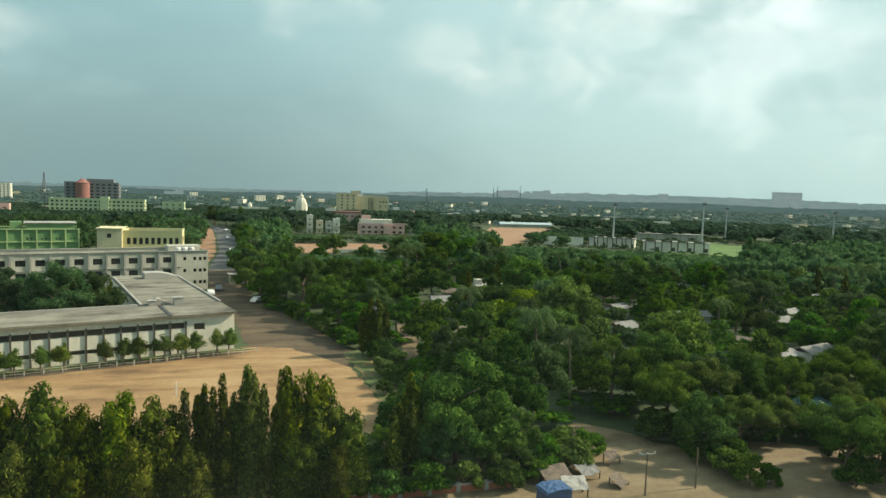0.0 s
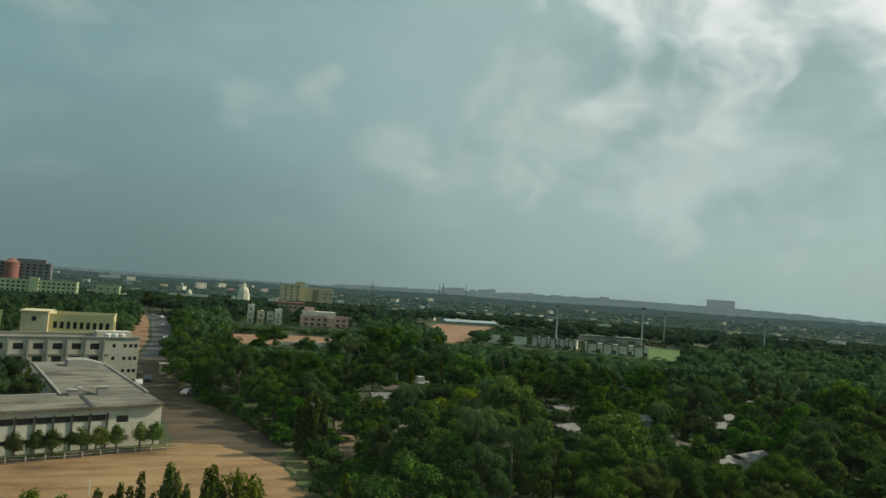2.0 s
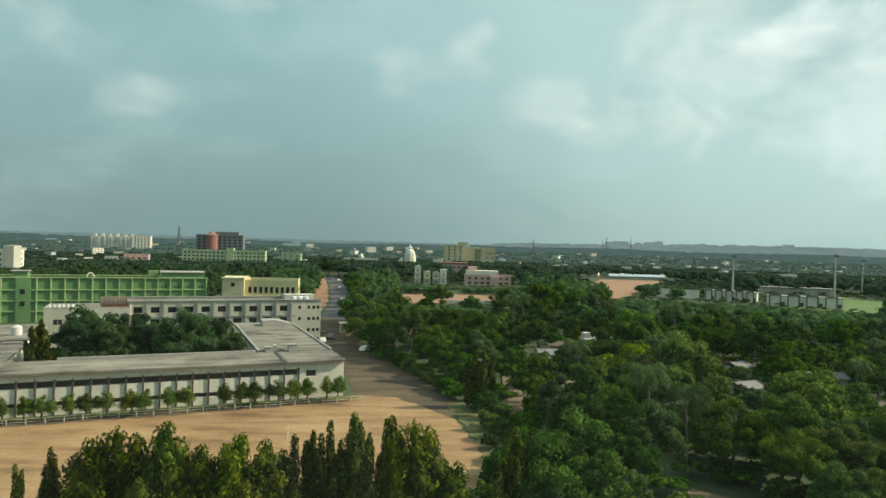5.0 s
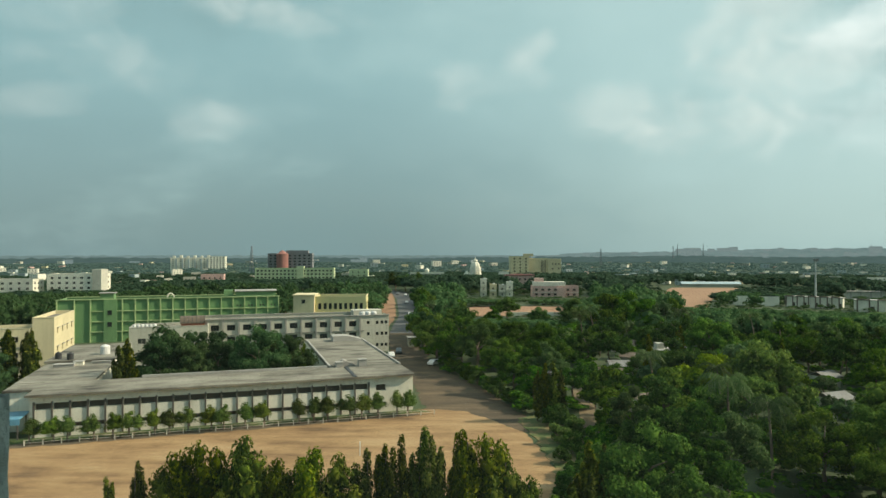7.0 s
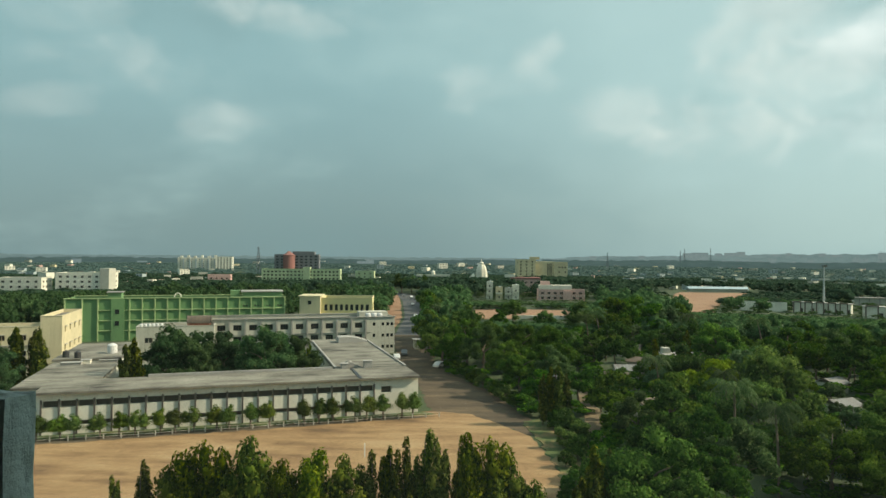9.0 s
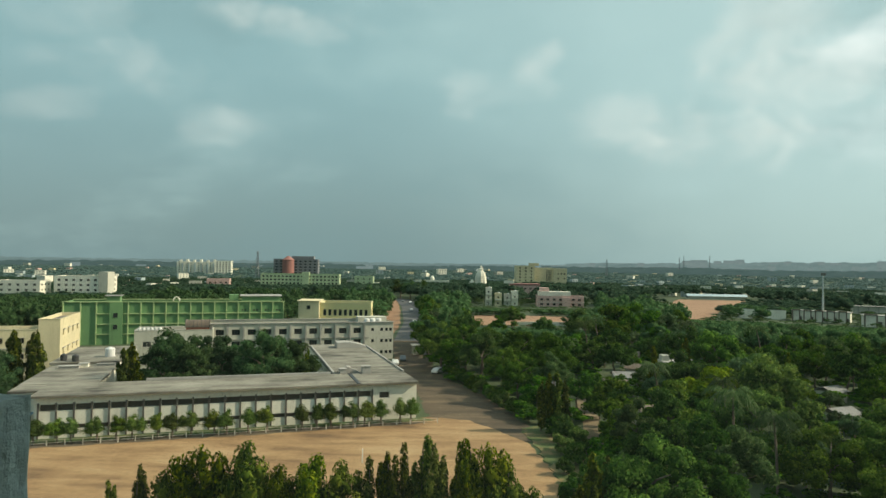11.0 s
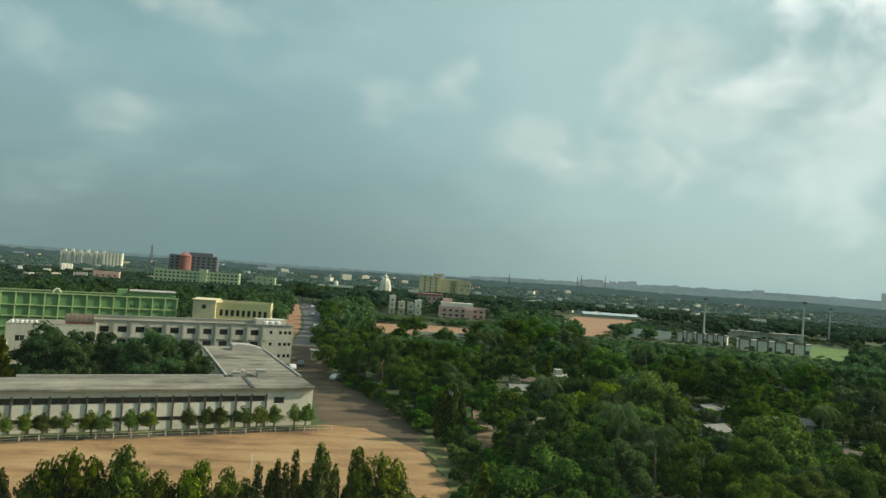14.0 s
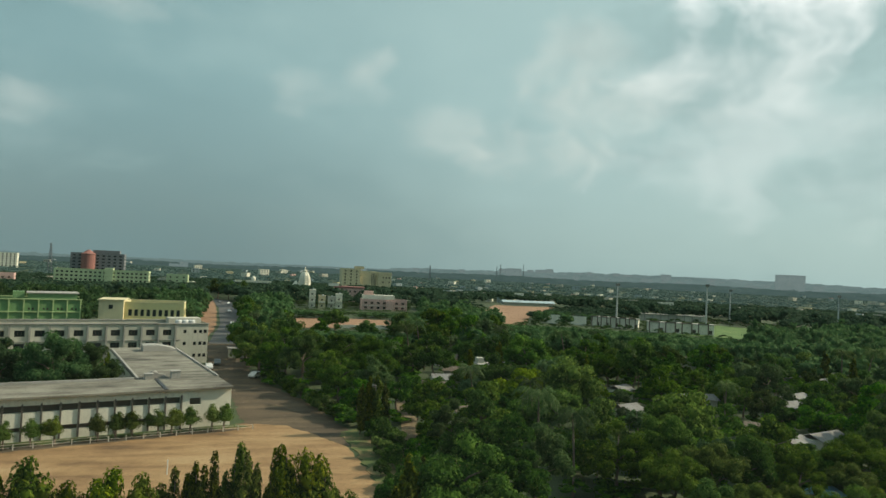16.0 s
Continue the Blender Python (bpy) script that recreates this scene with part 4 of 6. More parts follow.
CLEAR = [FIELD, YARD, VERGE, [(6, 58), (21, 62), (22, 118), (6, 118)], ROAD, JUNCTION, BYROAD, LANE, SHOULDER,
         [(-6, 235), (-6, 300), (-14, 407), (-25, 476), (-44, 476), (-36, 400), (-28, 300), (-27, 245), (-22, 190)],
         CLEARED, [(20, 424), (92, 424), (92, 445), (20, 445)], [(104, 318), (140, 322), (164, 388), (209, 470), (252, 545), (265, 590), (195, 590), (150, 470)], [(150, 345), (200, 288), (252, 258), (325, 322), (300, 385), (262, 412), (190, 366), (160, 372)],
         [(-70, 92), (0, 116), (-14, 192), (-30, 250), (-130, 220), (-130, 130)]]
taken = []
# small houses in the grove: x, y, width, depth, roof
HUTS_NEAR = [
    (22, 139, 5, 3.5, 0), (36, 117, 5, 4, 1), (70, 118, 5, 4, 0), (80.5, 139, 5, 4, 0), (94, 94, 8, 4, 0), (85, 91, 6, 4, 0), (87, 101, 5, 4, 1), (93, 128, 8, 4, 0),
    (67.5, 67.5, 5, 3.5, 4), (112, 120, 9, 5, 0), (120, 128, 7, 5, 0), (140, 118, 6, 5, 1)]
# and further back
HUTS_FAR = [
    (41.6, 153, 6, 5, 0), (36.7, 143, 5, 4, 1), (61.5, 176, 9, 5, 2), (79.8, 173, 7, 5, 0), (72, 153, 6, 4, 1), (123.5, 194, 6, 5, 3), (130, 172, 9, 5, 4),
    (133, 184, 6, 5, 0), (150, 150, 7, 5, 0), (52, 190, 6, 5, 1), (104, 160, 6, 4, 0), (48, 165, 6, 4, 1)]
HUTS = HUTS_NEAR + HUTS_FAR
for hx, hy, hw, hd, hr in HUTS:
    taken.append((hx, hy, 7.0))


def cap(x, y):
    """The tallest a tree may grow here: lower where open ground and houses lie behind it."""
    az, d = math.degrees(math.atan2(x, y)), math.hypot(x, y)
    k = 0.030
    if 1.5 < az < 13 and d < 440:
        k = 0.097 if d < 300 else 0.068
    elif 19.5 < az < 40 and d < 360:
        k = 0.075
    elif 17 < az < 30 and d < 560:
        k = 0.052
    elif az < -24:
        k = 0.048
    elif az < -4:
        k = 0.036
    top = 28 - k * d
    for hx, hy, hw, hd, hr in HUTS:
        r = math.hypot(hx, hy)
        if d < r < d + 16 and abs(x * hy - y * hx) / r < 2.4:
            top = min(top, 28 - 24.0 / r * d - 0.4)
    return top


def free(x, y, gap):
    return all((x - a) ** 2 + (y - b) ** 2 > (gap + g) ** 2 * 0.25 for a, b, g in taken) and not any(inside(x, y, c) for c in CLEAR)


# trees round the dirt junction: kind, x, y, scale
BY_JUNCTION = [
    ("big", 19.0, 63.0, 1.1), ("big", 25.5, 67.0, 1.12), ("big", 25.0, 75.0, 1.22), ("big", 31.0, 72.0, 1.02), ("mast", 13.6, 61.0, 1.12), ("mast", 15.2, 62.5, 1.05),
    ("mast", 12.0, 60.0, 0.85), ("palm", 38.8, 77.5, 1.0), ("big", 64.5, 68.0, 0.62), ("big", 71.0, 67.0, 0.6), ("big", 50.0, 75.5, 0.85), ("big", 61.5, 53.0, 0.75),
    ("big", 46.0, 59.5, 0.6), ("big", 51.5, 60.5, 0.62), ("big", 75.5, 52.0, 0.85), ("big", 57.5, 61.5, 0.55), ("olive", 56.0, 51.0, 0.92), ("olive", 63.0, 47.5, 0.85), ("mast", 11.5, 58.0, 0.8),
    ("mast", 13.2, 58.6, 0.9), ("big", 16.5, 59.5, 0.7), ("big", 20.5, 60.2, 0.7), ("big", 24.5, 61.2, 0.6), ("big", 47.0, 68.0, 0.75), ("big", 53.0, 69.0, 0.8),
    ("big", 58.5, 70.0, 0.75), ("big", 77.0, 71.0, 0.8), ("big", 86.0, 75.0, 0.9), ("big", 44.0, 76.0, 0.9), ("big", 88.0, 58.0, 1.05), ("big", 96.0, 66.0, 1.0)]
# trees along the yard and the lane
BY_YARD = [
    ("big", 27.5, 80.0, 0.95), ("dusty", 26.5, 92.0, 0.86), ("mast", 15.8, 110.0, 0.9), ("mast", 17.2, 110.6, 1.02), ("mast", 18.6, 110.2, 1.06), ("mast", 20.0, 111.0, 0.9),
    ("big", -1.5, 172.0, 1.15), ("big", 4.5, 162.0, 1.15), ("big", 8.0, 153.0, 1.05), ("big", 12.5, 143.0, 1.0), ("big", 14.5, 133.0, 0.9), ("big", -4.0, 183.0, 1.1), ("big", -5.5, 196.0, 1.1),
    ("big", -6.0, 209.0, 1.05), ("big", 17.0, 123.0, 0.72), ("big", 9.0, 172.0, 1.2), ("big", 17.0, 160.0, 1.2), ("big", 6.0, 188.0, 1.15), ("big", 5.0, 204.0, 1.2),
    ("big", -3.5, 222.0, 1.1), ("big", -3.0, 240.0, 1.1), ("big", 23.0, 146.0, 1.1), ("big", 21.5, 132.0, 0.95), ("big", -5.0, 256.0, 1.05), ("big", -6.0, 272.0, 1.05), ("big", -7.5, 290.0, 1.0),
    ("big", -9.0, 312.0, 1.0), ("big", -11.0, 338.0, 1.0), ("big", -13.0, 362.0, 1.0), ("big", -28.0, 492.0, 1.3), ("big", -36.0, 500.0, 1.3), ("big", -21.0, 488.0, 1.3)]
# tall trees and palms of the grove
IN_GROVE = [
    ("mid", 28, 287, 1.1), ("mid", 6, 278, 1.05), ("big", 56, 225, 1.3), ("big", 63, 229, 1.35), ("big", 49, 236, 1.1), ("big", 72, 222, 1.2), ("big", 80, 228, 1.15),
    ("big", 66, 214, 1.2), ("mid", 20, 262, 0.9), ("mid", 38, 262, 0.85), ("lime", 48.5, 122.0, 1.08), ("palm", 38.6, 89.0, 1.12), ("palm", 47.0, 111.0, 0.9),
    ("palm", 43.5, 205.0, 1.1), ("palm", 30.0, 170.0, 1.0), ("palm", 49.0, 214.0, 1.15)]
PLACED = BY_JUNCTION + BY_YARD + IN_GROVE
for k, x, y, s in PLACED:
    taken.append((x, y, 4.0 if k in ("palm", "mast") else 7.5 * s))
    if k == "big" and x > 44 and y < 82:
        plant("broadleaf_tree", OLIVE_TREE if int(x) % 2 else BIG[3], x, y, s * 1.1, "light olive-green tree by the dirt junction", "broadleaf trees")
    elif k == "big":
        plant("broadleaf_tree", BIG[int(x) % 5] if y < 185 else MID[int(x) % 5], x, y, s if y < 185 else s * 1.12, "large dark green broadleaf tree", "broadleaf trees")
    elif k == "mid":
        plant("broadleaf_tree", MID[int(x) % 5], x, y, s, "low bushy green tree on open ground", "broadleaf trees", z=-1.6 if y > 250 else 0.0)
    elif k == "mast":
        plant("mast_tree", MAST[int(x) % 2], x, y, s, "narrow pointed green mast tree", "mast trees")
    elif k == "palm":
        plant("palm_tree", PALMS[int(x) % 3], x, y, s, "coconut palm with drooping fronds", "palm trees")
    elif k == "dusty":
        plant("broadleaf_tree", BIG[1], x, y, s, "pale dusty green feathery tree beside the lane", "broadleaf trees")
    elif k == "olive":
        plant("broadleaf_tree", OLIVE_TREE, x, y, s, "open olive-green tree with visible limbs", "broadleaf trees")
    else:
        plant("broadleaf_tree", LIME_TREE, x, y, s, "bright yellow-green broadleaf tree", "broadleaf trees")

# bushes round the junction: x, y, scale
JUNCTION_BUSHES = [
    (45.5, 55, 0.42), (47, 56.5, 0.45), (46.5, 53, 0.38), (57, 50.5, 0.45), (64, 50.5, 0.55), (48.5, 52.5, 0.28), (46, 62.5, 0.5), (48.5, 63, 0.55), (51, 64, 0.5),
    (45.2, 59.5, 0.42), (46.2, 57, 0.34), (50, 61.5, 0.4), (54, 63.5, 0.5), (58, 63.5, 0.5), (62, 62.5, 0.5), (66, 62.0, 0.5), (44.0, 66, 0.5), (61, 56.0, 0.42),
    (65.5, 55.5, 0.45), (63, 51.5, 0.4), (67, 52.5, 0.42)]
# bushes on the verge
VERGE_BUSHES = [
    (10.8, 66, 0.24), (12.4, 70, 0.28), (13.6, 75, 0.26), (9.8, 61.5, 0.3), (15.0, 79, 0.3), (12.0, 62.5, 0.34), (14.6, 71, 0.36),
    (27, 59.5, 0.5), (30.5, 60.5, 0.5), (22, 57.5, 0.4), (25.5, 58.5, 0.35), (33.5, 62.5, 0.4), (18, 57.2, 0.4), (14.5, 57, 0.45), (10.5, 56.5, 0.4), (18, 92, 0.42),
    (19, 84, 0.45), (17.5, 77, 0.4), (15.8, 88, 0.28), (17, 97, 0.38), (16.2, 82, 0.3), (19.5, 71, 0.42), (17.5, 68, 0.36), (19, 104, 0.5), (20, 99, 0.45),
    (21.5, 91, 0.5), (17.5, 108, 0.4), (16.2, 64.5, 0.4), (23, 62, 0.4), (27, 62.5, 0.42), (31.5, 64.5, 0.36)]
YARD_BUSHES = [(14.6 - 0.29 * 2.6 * k + 0.7 * math.sin(k * 2.7), 117 + 2.6 * k, 0.30 + 0.10 * math.sin(k * 1.9) ** 2) for k in range(20)]
BUSHES = JUNCTION_BUSHES + VERGE_BUSHES + YARD_BUSHES
for x, y, s in BUSHES:
    plant("bush", LOW[int(x + y) % 3], x, y, s, "low dense green bush on rough ground", "bushes", z=-1.9 * s)

# trees in the courtyard between the wings and beside the blocks
for u, v, s in ((16.5, 20, 0.95), (21.5, 18, 0.9), (26.5, 21, 0.78), (34.5, 18, 0.95), (40, 21, 0.82), (19, 28, 0.95), (30, 30, 0.78), (37, 28, 0.9), (25, 36, 0.8), (-14, 30, 1.0), (-13, 22, 0.95), (-16, 40, 1.0), (-20, 32, 1.0)):
    p = ORIGIN + AX * u + AY * v
    plant("broadleaf_tree", COURT[int(u + v) % 3], p.x, p.y, s * (1.38 if u > 0 else 0.9), "dense dark green courtyard tree", "courtyard trees")
for u, v, s in ((10.6, 12.5, 1.28), (11.6, 14.8, 1.36), (10.9, 17.5, 1.22), (12.4, 12.2, 1.05), (43.5, 38, 0.8), (44.6, 36, 0.85), (42.6, 41, 0.8)):
    p = ORIGIN + AX * u + AY * v
    plant("mast_tree", MAST[int(u) % 2], p.x, p.y, s, "narrow pointed green mast tree", "mast trees")

for x, y, s in ((-79.5, 127, 1.4), (-81.5, 129, 1.35), (-83.8, 127, 1.42), (-86.0, 129.5, 1.4), (-88.5, 127.5, 1.35)):
    plant("mast_tree", MAST[int(-x) % 2], x, y, s, "tall narrow green mast tree beside the cream block", "mast trees")

rnd = random.Random(11)
count = 0
for tries in range(9000):
    az, d = radians(rnd.uniform(-6, 60)), 66 + 160 * rnd.random() ** 0.62
    x, y = d * math.sin(az), d * math.cos(az)
    if x < 17 - 0.05 * (y - 100) and y > 95 or count > 300:
        continue
    near = d < 98
    s = rnd.choice((0.5, 0.62, 0.75, 0.92, 1.12, 1.32)) * rnd.uniform(0.94, 1.06)
    gap = 6.0 * s + 1.0
    if y < 60 or not free(x, y, gap):
        continue
    top = cap(x, y)
    if top < 2.6:
        continue
    s = min(s, top / 11.5)
    taken.append((x, y, gap))
    count += 1
    kind = rnd.random() if top > 10 else 0.5
    if kind > 0.965:
        plant("mast_tree", MAST[count % 2], x, y, rnd.uniform(0.9, 1.2), "narrow pointed green mast tree", "mast trees")
    elif kind < 0.05:
        plant("palm_tree", PALMS[count % 3], x, y, rnd.uniform(0.85, 1.2), "coconut palm with drooping fronds", "palm trees")
    else:
        plant("broadleaf_tree", (BIG if near else MID)[rnd.randrange(5)], x, y, s, "green broadleaf tree in dense grove", "broadleaf trees")


# woodland beyond: one mesh per depth band
def woodland(name, seed, d0, d1, az0, az1, n, w0, w1, leaves, size, lobes, mat, label, level=1, h0=6, h1=10):
    rnd, rng = random.Random(seed), np.random.default_rng(seed)
    protos = []
    for i in range(5):
        ls = spread_lobes(rnd, lobes, 0.72, 0.35, 0.95, 0.16, 0.26)
        protos.append(crown_arrays(seed + i, ls, leaves, size, 0.2, level))
    vs, ts, qs, base = [], [], [], 0
    for i in range(n):
        az, d = radians(rnd.uniform(az0, az1)), math.sqrt(rnd.uniform(d0 * d0, d1 * d1))
        x, y = d * math.sin(az), d * math.cos(az)
        if any(inside(x, y, c) for c in (FIELD, YARD, ROAD, JUNCTION, BYROAD, LANE, CLEARED, RED_FIELD, LAWN, VERGE) if name in ("undergrowth", "scrub")) or name not in ("undergrowth", "scrub") and any(inside(x, y, c) for c in CLEAR):
            continue
        if d < 240 and any((x - q[0]) ** 2 + (y - q[1]) ** 2 < 25 for q in HUTS):
            continue
        v, t, q = protos[i % 5]
        w, h, a = rnd.uniform(w0, w1), min(rnd.uniform(h0, h1), max(cap(x, y), 5.0 if d > 430 else 0.0)), rnd.uniform(0, 6.283)
        if name in ("undergrowth", "scrub"):
            h = min(rnd.uniform(h0, h1), max(1.2, cap(x, y)))
        if h < 1.1:
            continue
        c, s = math.cos(a), math.sin(a)
        m = np.array([[c * w, -s * w, 0], [s * w, c * w, 0], [0, 0, h]])
        vs.append(v @ m.T + np.array([x, y, 0]))
        ts.append(t + base)
        qs.append(q + base)
        base += len(v)
    ob = new(name, np_mesh(name, np.concatenate(vs), np.concatenate(ts), np.concatenate(qs), mat))
    return tagged(ob, label, "woodland", "", "stuff")


woodland("woodland", 201, 215, 430, -9, 62, 1500, 7, 11, 130, 0.16, 9, LEAF_DEEP, "dense green woodland of broadleaf trees", 1, 7, 13)
woodland("woodland", 205, 250, 430, -42, -3, 620, 7, 11, 130, 0.16, 9, LEAF_DEEP, "dense green woodland of broadleaf trees", 1, 7, 13)
woodland("undergrowth", 206, 66, 235, -3, 60, 1000, 4.0, 7.0, 110, 0.18, 6, LEAF, "low green undergrowth below the grove", 1, 1.4, 3.4)
woodland("scrub", 207, 225, 540, 0, 46, 2200, 4.0, 7.0, 50, 0.20, 4, LEAF_DEEP, "low green scrub around the sports ground", 1, 1.2, 2.8)
woodland("woodland", 202, 415, 900, -42, 62, 4600, 10, 16, 44, 0.20, 7, LEAF_FAR, "dense haze-tinted green woodland of broadleaf trees", 1, 8, 14)
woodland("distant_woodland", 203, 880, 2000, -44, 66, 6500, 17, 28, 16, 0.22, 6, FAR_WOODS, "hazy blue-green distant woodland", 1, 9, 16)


# ---- town beyond the campus ----
block("white_block", pose(-296, 428, 0, 0, 0, 8), 27, 16, 10.5, WHITE, "white three-storey building among trees", storeys=3, bay=4.5, win=(1.8, 1.5))
wt = block("white_block", pose(-265, 440, 0, 0, 0, 8), 34, 18, 13.6, WHITE, "long white four-storey building", storeys=4, bay=4.5, win=(1.8, 1.5))
part("stair_tower", boxes((28.5, 34.4, -0.6, 12, 0, 17.6)), GREY_WALL, wt)
ap = block("apartment_block", pose(-456, 1100, 0, 0, 0, 10), 64, 18, 21, WHITE, "pale apartment block on the skyline", storeys=6, bay=6, win=(1.8, 1.5), shade=False, simple=True)
for k in range(6):
    part("lift_tower", boxes((3 + 11 * k, 7 + 11 * k, 4, 9, 21, 25 + k % 2)), WHITE, ap)
    part("balcony_strip", boxes((8.2 + 10 * k, 10.6 + 10 * k, -1.4, -0.01, 3, 20)), HAZY_PAINT, ap)
block("apartment_block", pose(-388, 1090, 0, 0, 0, 10), 26, 16, 23, WHITE, "white apartment block on the skyline", storeys=7, bay=4.5, win=(2.0, 1.9), shade=False, simple=True)
tb = block("office_tower", pose(-240, 900, 0, 0, 0, 6), 60, 26, 28, SLATE, "dark grey office building with red corner drum", storeys=7, bay=6, win=(3.2, 1.8), shade=False, frame_mat=SLATE, simple=True)
part("drum", lathe([(8, 0), (8, 27), (8.4, 27.2), (8.4, 28), (5, 30), (1.5, 33)], 20), RED, tb, "red round corner drum").location = (20, -2, 0)
part("upper_storey", boxes((24, 54, 4, 22, 28, 33)), SLATE, tb)
pg = block("pale_green_block", pose(-183, 640, 0, 0, 0, 4), 76, 16, 13.2, PALE_GREEN, "long pale green three-storey building", storeys=4, bay=3.6, win=(2.0, 1.5), shade=False, frame_mat=LIME_TRIM, simple=True)
part("stair_tower", boxes((40, 47, -1.5, 6, 0, 16)), PALE_GREEN, pg)
block("green_house", pose(-100, 700, 0, 0, 0, 2), 20, 14, 10.5, PALE_GREEN, "small green house with flat roof", "house", storeys=3, bay=5, win=(1.8, 1.4), shade=False)
mb = block("white_hall", pose(-37, 740, 0), 38, 14, 6.4, WHITE, "low white hall with a small tower", storeys=2, bay=4.5, win=(1.6, 1.4), shade=False)
part("tower", lathe([(2.2, 6), (2.2, 9.5), (2.5, 9.7), (2.0, 10.6), (0.5, 12.5)], 10), WHITE, mb).location = (19, 5, 0)
block("pink_house", pose(-221, 600, 0, 0, 0, 12), 20, 12, 8.4, PINK, "pink house with white verandah", "house", storeys=2, bay=4.5, win=(1.8, 1.5))


def temple():
    """A white curved-spire temple with a smaller porch tower."""
    ob = thing("temple", pose(30.5, 620, 0), "white temple with a curved ribbed spire", "temple")
    prof = [(5.0, 0), (5.0, 8), (5.25, 8.3), (5.2, 10.5), (5.0, 13), (4.6, 15.6), (3.9, 18), (3.0, 19.8), (2.2, 20.5), (1.5, 20.8), (1.5, 21.1), (2.2, 21.4), (2.3, 21.9), (1.6, 22.5), (0.7, 23.1), (0.5, 23.5), (0.75, 24.1), (0.12, 25.4)]
    bm = lathe(prof, 32)
    for v in bm.verts:
        a = math.atan2(v.co.y, v.co.x)
        if 8 < v.co.z < 21:
            k = 1 + 0.07 * math.cos(a * 8)
            v.co.x *= k
            v.co.y *= k
    part("spire", bm, WHITE, ob)
    part("porch", lathe([(3.0, 0), (3.0, 8), (3.4, 8.3), (2.6, 9.6), (1.2, 11), (0.3, 12.2)], 4), WHITE, ob).location = (-8.0, -1, 0)
    part("plinth", boxes((-9, 9, -8, 8, 0, 6.5)), CREAM, ob)
    for z in (11.5, 13.2, 14.9, 16.6):
        r = float(np.interp(z, [p[1] for p in prof], [p[0] for p in prof]))
        part("moulding", lathe([(r + 0.05, z), (r + 0.35, z + 0.1), (r + 0.35, z + 0.35), (r + 0.05, z + 0.45)], 24), WHITE, ob)
    return ob


temple()
for x, w, h, mat, lab in ((24.5, 4, 11.0, WHITE, "narrow white house beside the temple road"), (30.5, 4.5, 7.5, CREAM, "old cream narrow house"), (36.5, 4.5, 7.0, GREY_WALL, "plain grey plastered house"), (41.5, 4.2, 9.0, WHITE, "white house with balconies")):
    nh = block("house", pose(x, 430, 0, 0, 0, -4), w, 10, h, mat, lab, "house", storeys=max(2, int(h / 3.2)), bay=2.2, win=(1.1, 1.3), shade=True, parapet=0.6)
    for z in range(1, max(2, int(h / 3.2))):
        zz = z * h / max(2, int(h / 3.2))
        part("balcony", boxes((0.2, w - 0.2, -1.2, -0.003, zz - 0.1, zz + 0.06), (0.2, w - 0.2, -1.2, -1.1, zz + 0.064, zz + 0.95)), WHITE, nh, "white balcony with solid rail")
    part("roof_tank", lathe([(0.6, h), (0.62, h + 1.1), (0.2, h + 1.4)], 10), TANK, nh).location = (w * 0.6, 4, 0.004)
rh = block("red_roofed_block", pose(50, 520, 0, 0, 0, 2), 22, 12, 9.5, PINK, "pink building with dark red roof band", storeys=3, bay=3.6, win=(1.7, 1.5))
part("roof_band", boxes((-0.6, 22.6, -0.6, 12.6, 10.7, 11.9)), RED, rh)
part("sign_board", boxes((-6, 2, -0.9, -0.61, 12.0, 14.2)), WHITE, rh, "plain white board on the roof")
ph = block("pink_villa", pose(58, 428, 0, 0, 0, -3), 30, 12, 6.2, PINK, "pink flat-roofed villa with white upper storey", "house", storeys=2, bay=4.0, win=(1.9, 1.4), bands=WHITE)
part("upper_storey", boxes((1, 22, 3, 11, 7.0, 9.8)), WHITE, ph)
part("stair_room", boxes((2, 8, 5, 10, 9.8, 12.2)), PINK, ph)
part("porch", boxes((16, 21, -2.5, -0.01, 0, 6.5)), PINK, ph)
yl = block("yellow_block", pose(88, 850, 0, 0, 0, 3), 24, 18, 24.0, CREAM, "large pale yellow stepped building", storeys=6, bay=6, win=(2.2, 2.0), shade=False)
part("wing", boxes((24.01, 48, 5, 20, 0, 22.5)), CREAM, yl)
part("wing", boxes((48.01, 66, 2, 16, 0, 22.0)), CREAM, yl)
part("roof_room", boxes((18, 30, 6, 14, 24.9, 28.5)), CREAM, yl)
for k in range(4):
    part("slit_window", boxes((40 + 1.8 * k, 40.8 + 1.8 * k, 4.93, 4.99, 4, 20)), DARK, yl)
for x, z in ((54, 14), (58, 14), (62, 14), (54, 8), (62, 8)):
    part("square_window", boxes((x, x + 1.8, 1.93, 1.99, z, z + 2)), DARK, yl)
kb = block("kiosk", pose(130, 520, 0), 17, 8, 4.6, YELLOW, "small yellow building with white roof slab", storeys=1, bay=4, win=(2.4, 2.2), parapet=0.2)
part("roof_slab", boxes((-1, 18, -1, 9, 4.9, 5.4)), WHITE, kb)
sh = thing("long_shed", pose(204, 560, 0, 0, 0, -3), "long low shed with pale blue-grey roof", "shed")
part("wall", boxes((0, 48, 0, 8, 0, 2.6)), GREY_WALL, sh)
bm = bmesh.new()
a = [bm.verts.new(p) for p in ((-1, -1, 2.6), (49, -1, 2.6), (49, 4, 4.4), (-1, 4, 4.4), (49, 9, 2.6), (-1, 9, 2.6))]
bm.faces.new((a[0], a[1], a[2], a[3])), bm.faces.new((a[3], a[2], a[4], a[5])), bm.faces.new((a[0], a[3], a[5])), bm.faces.new((a[1], a[4], a[2])), bm.faces.new((a[0], a[5], a[4], a[1]))
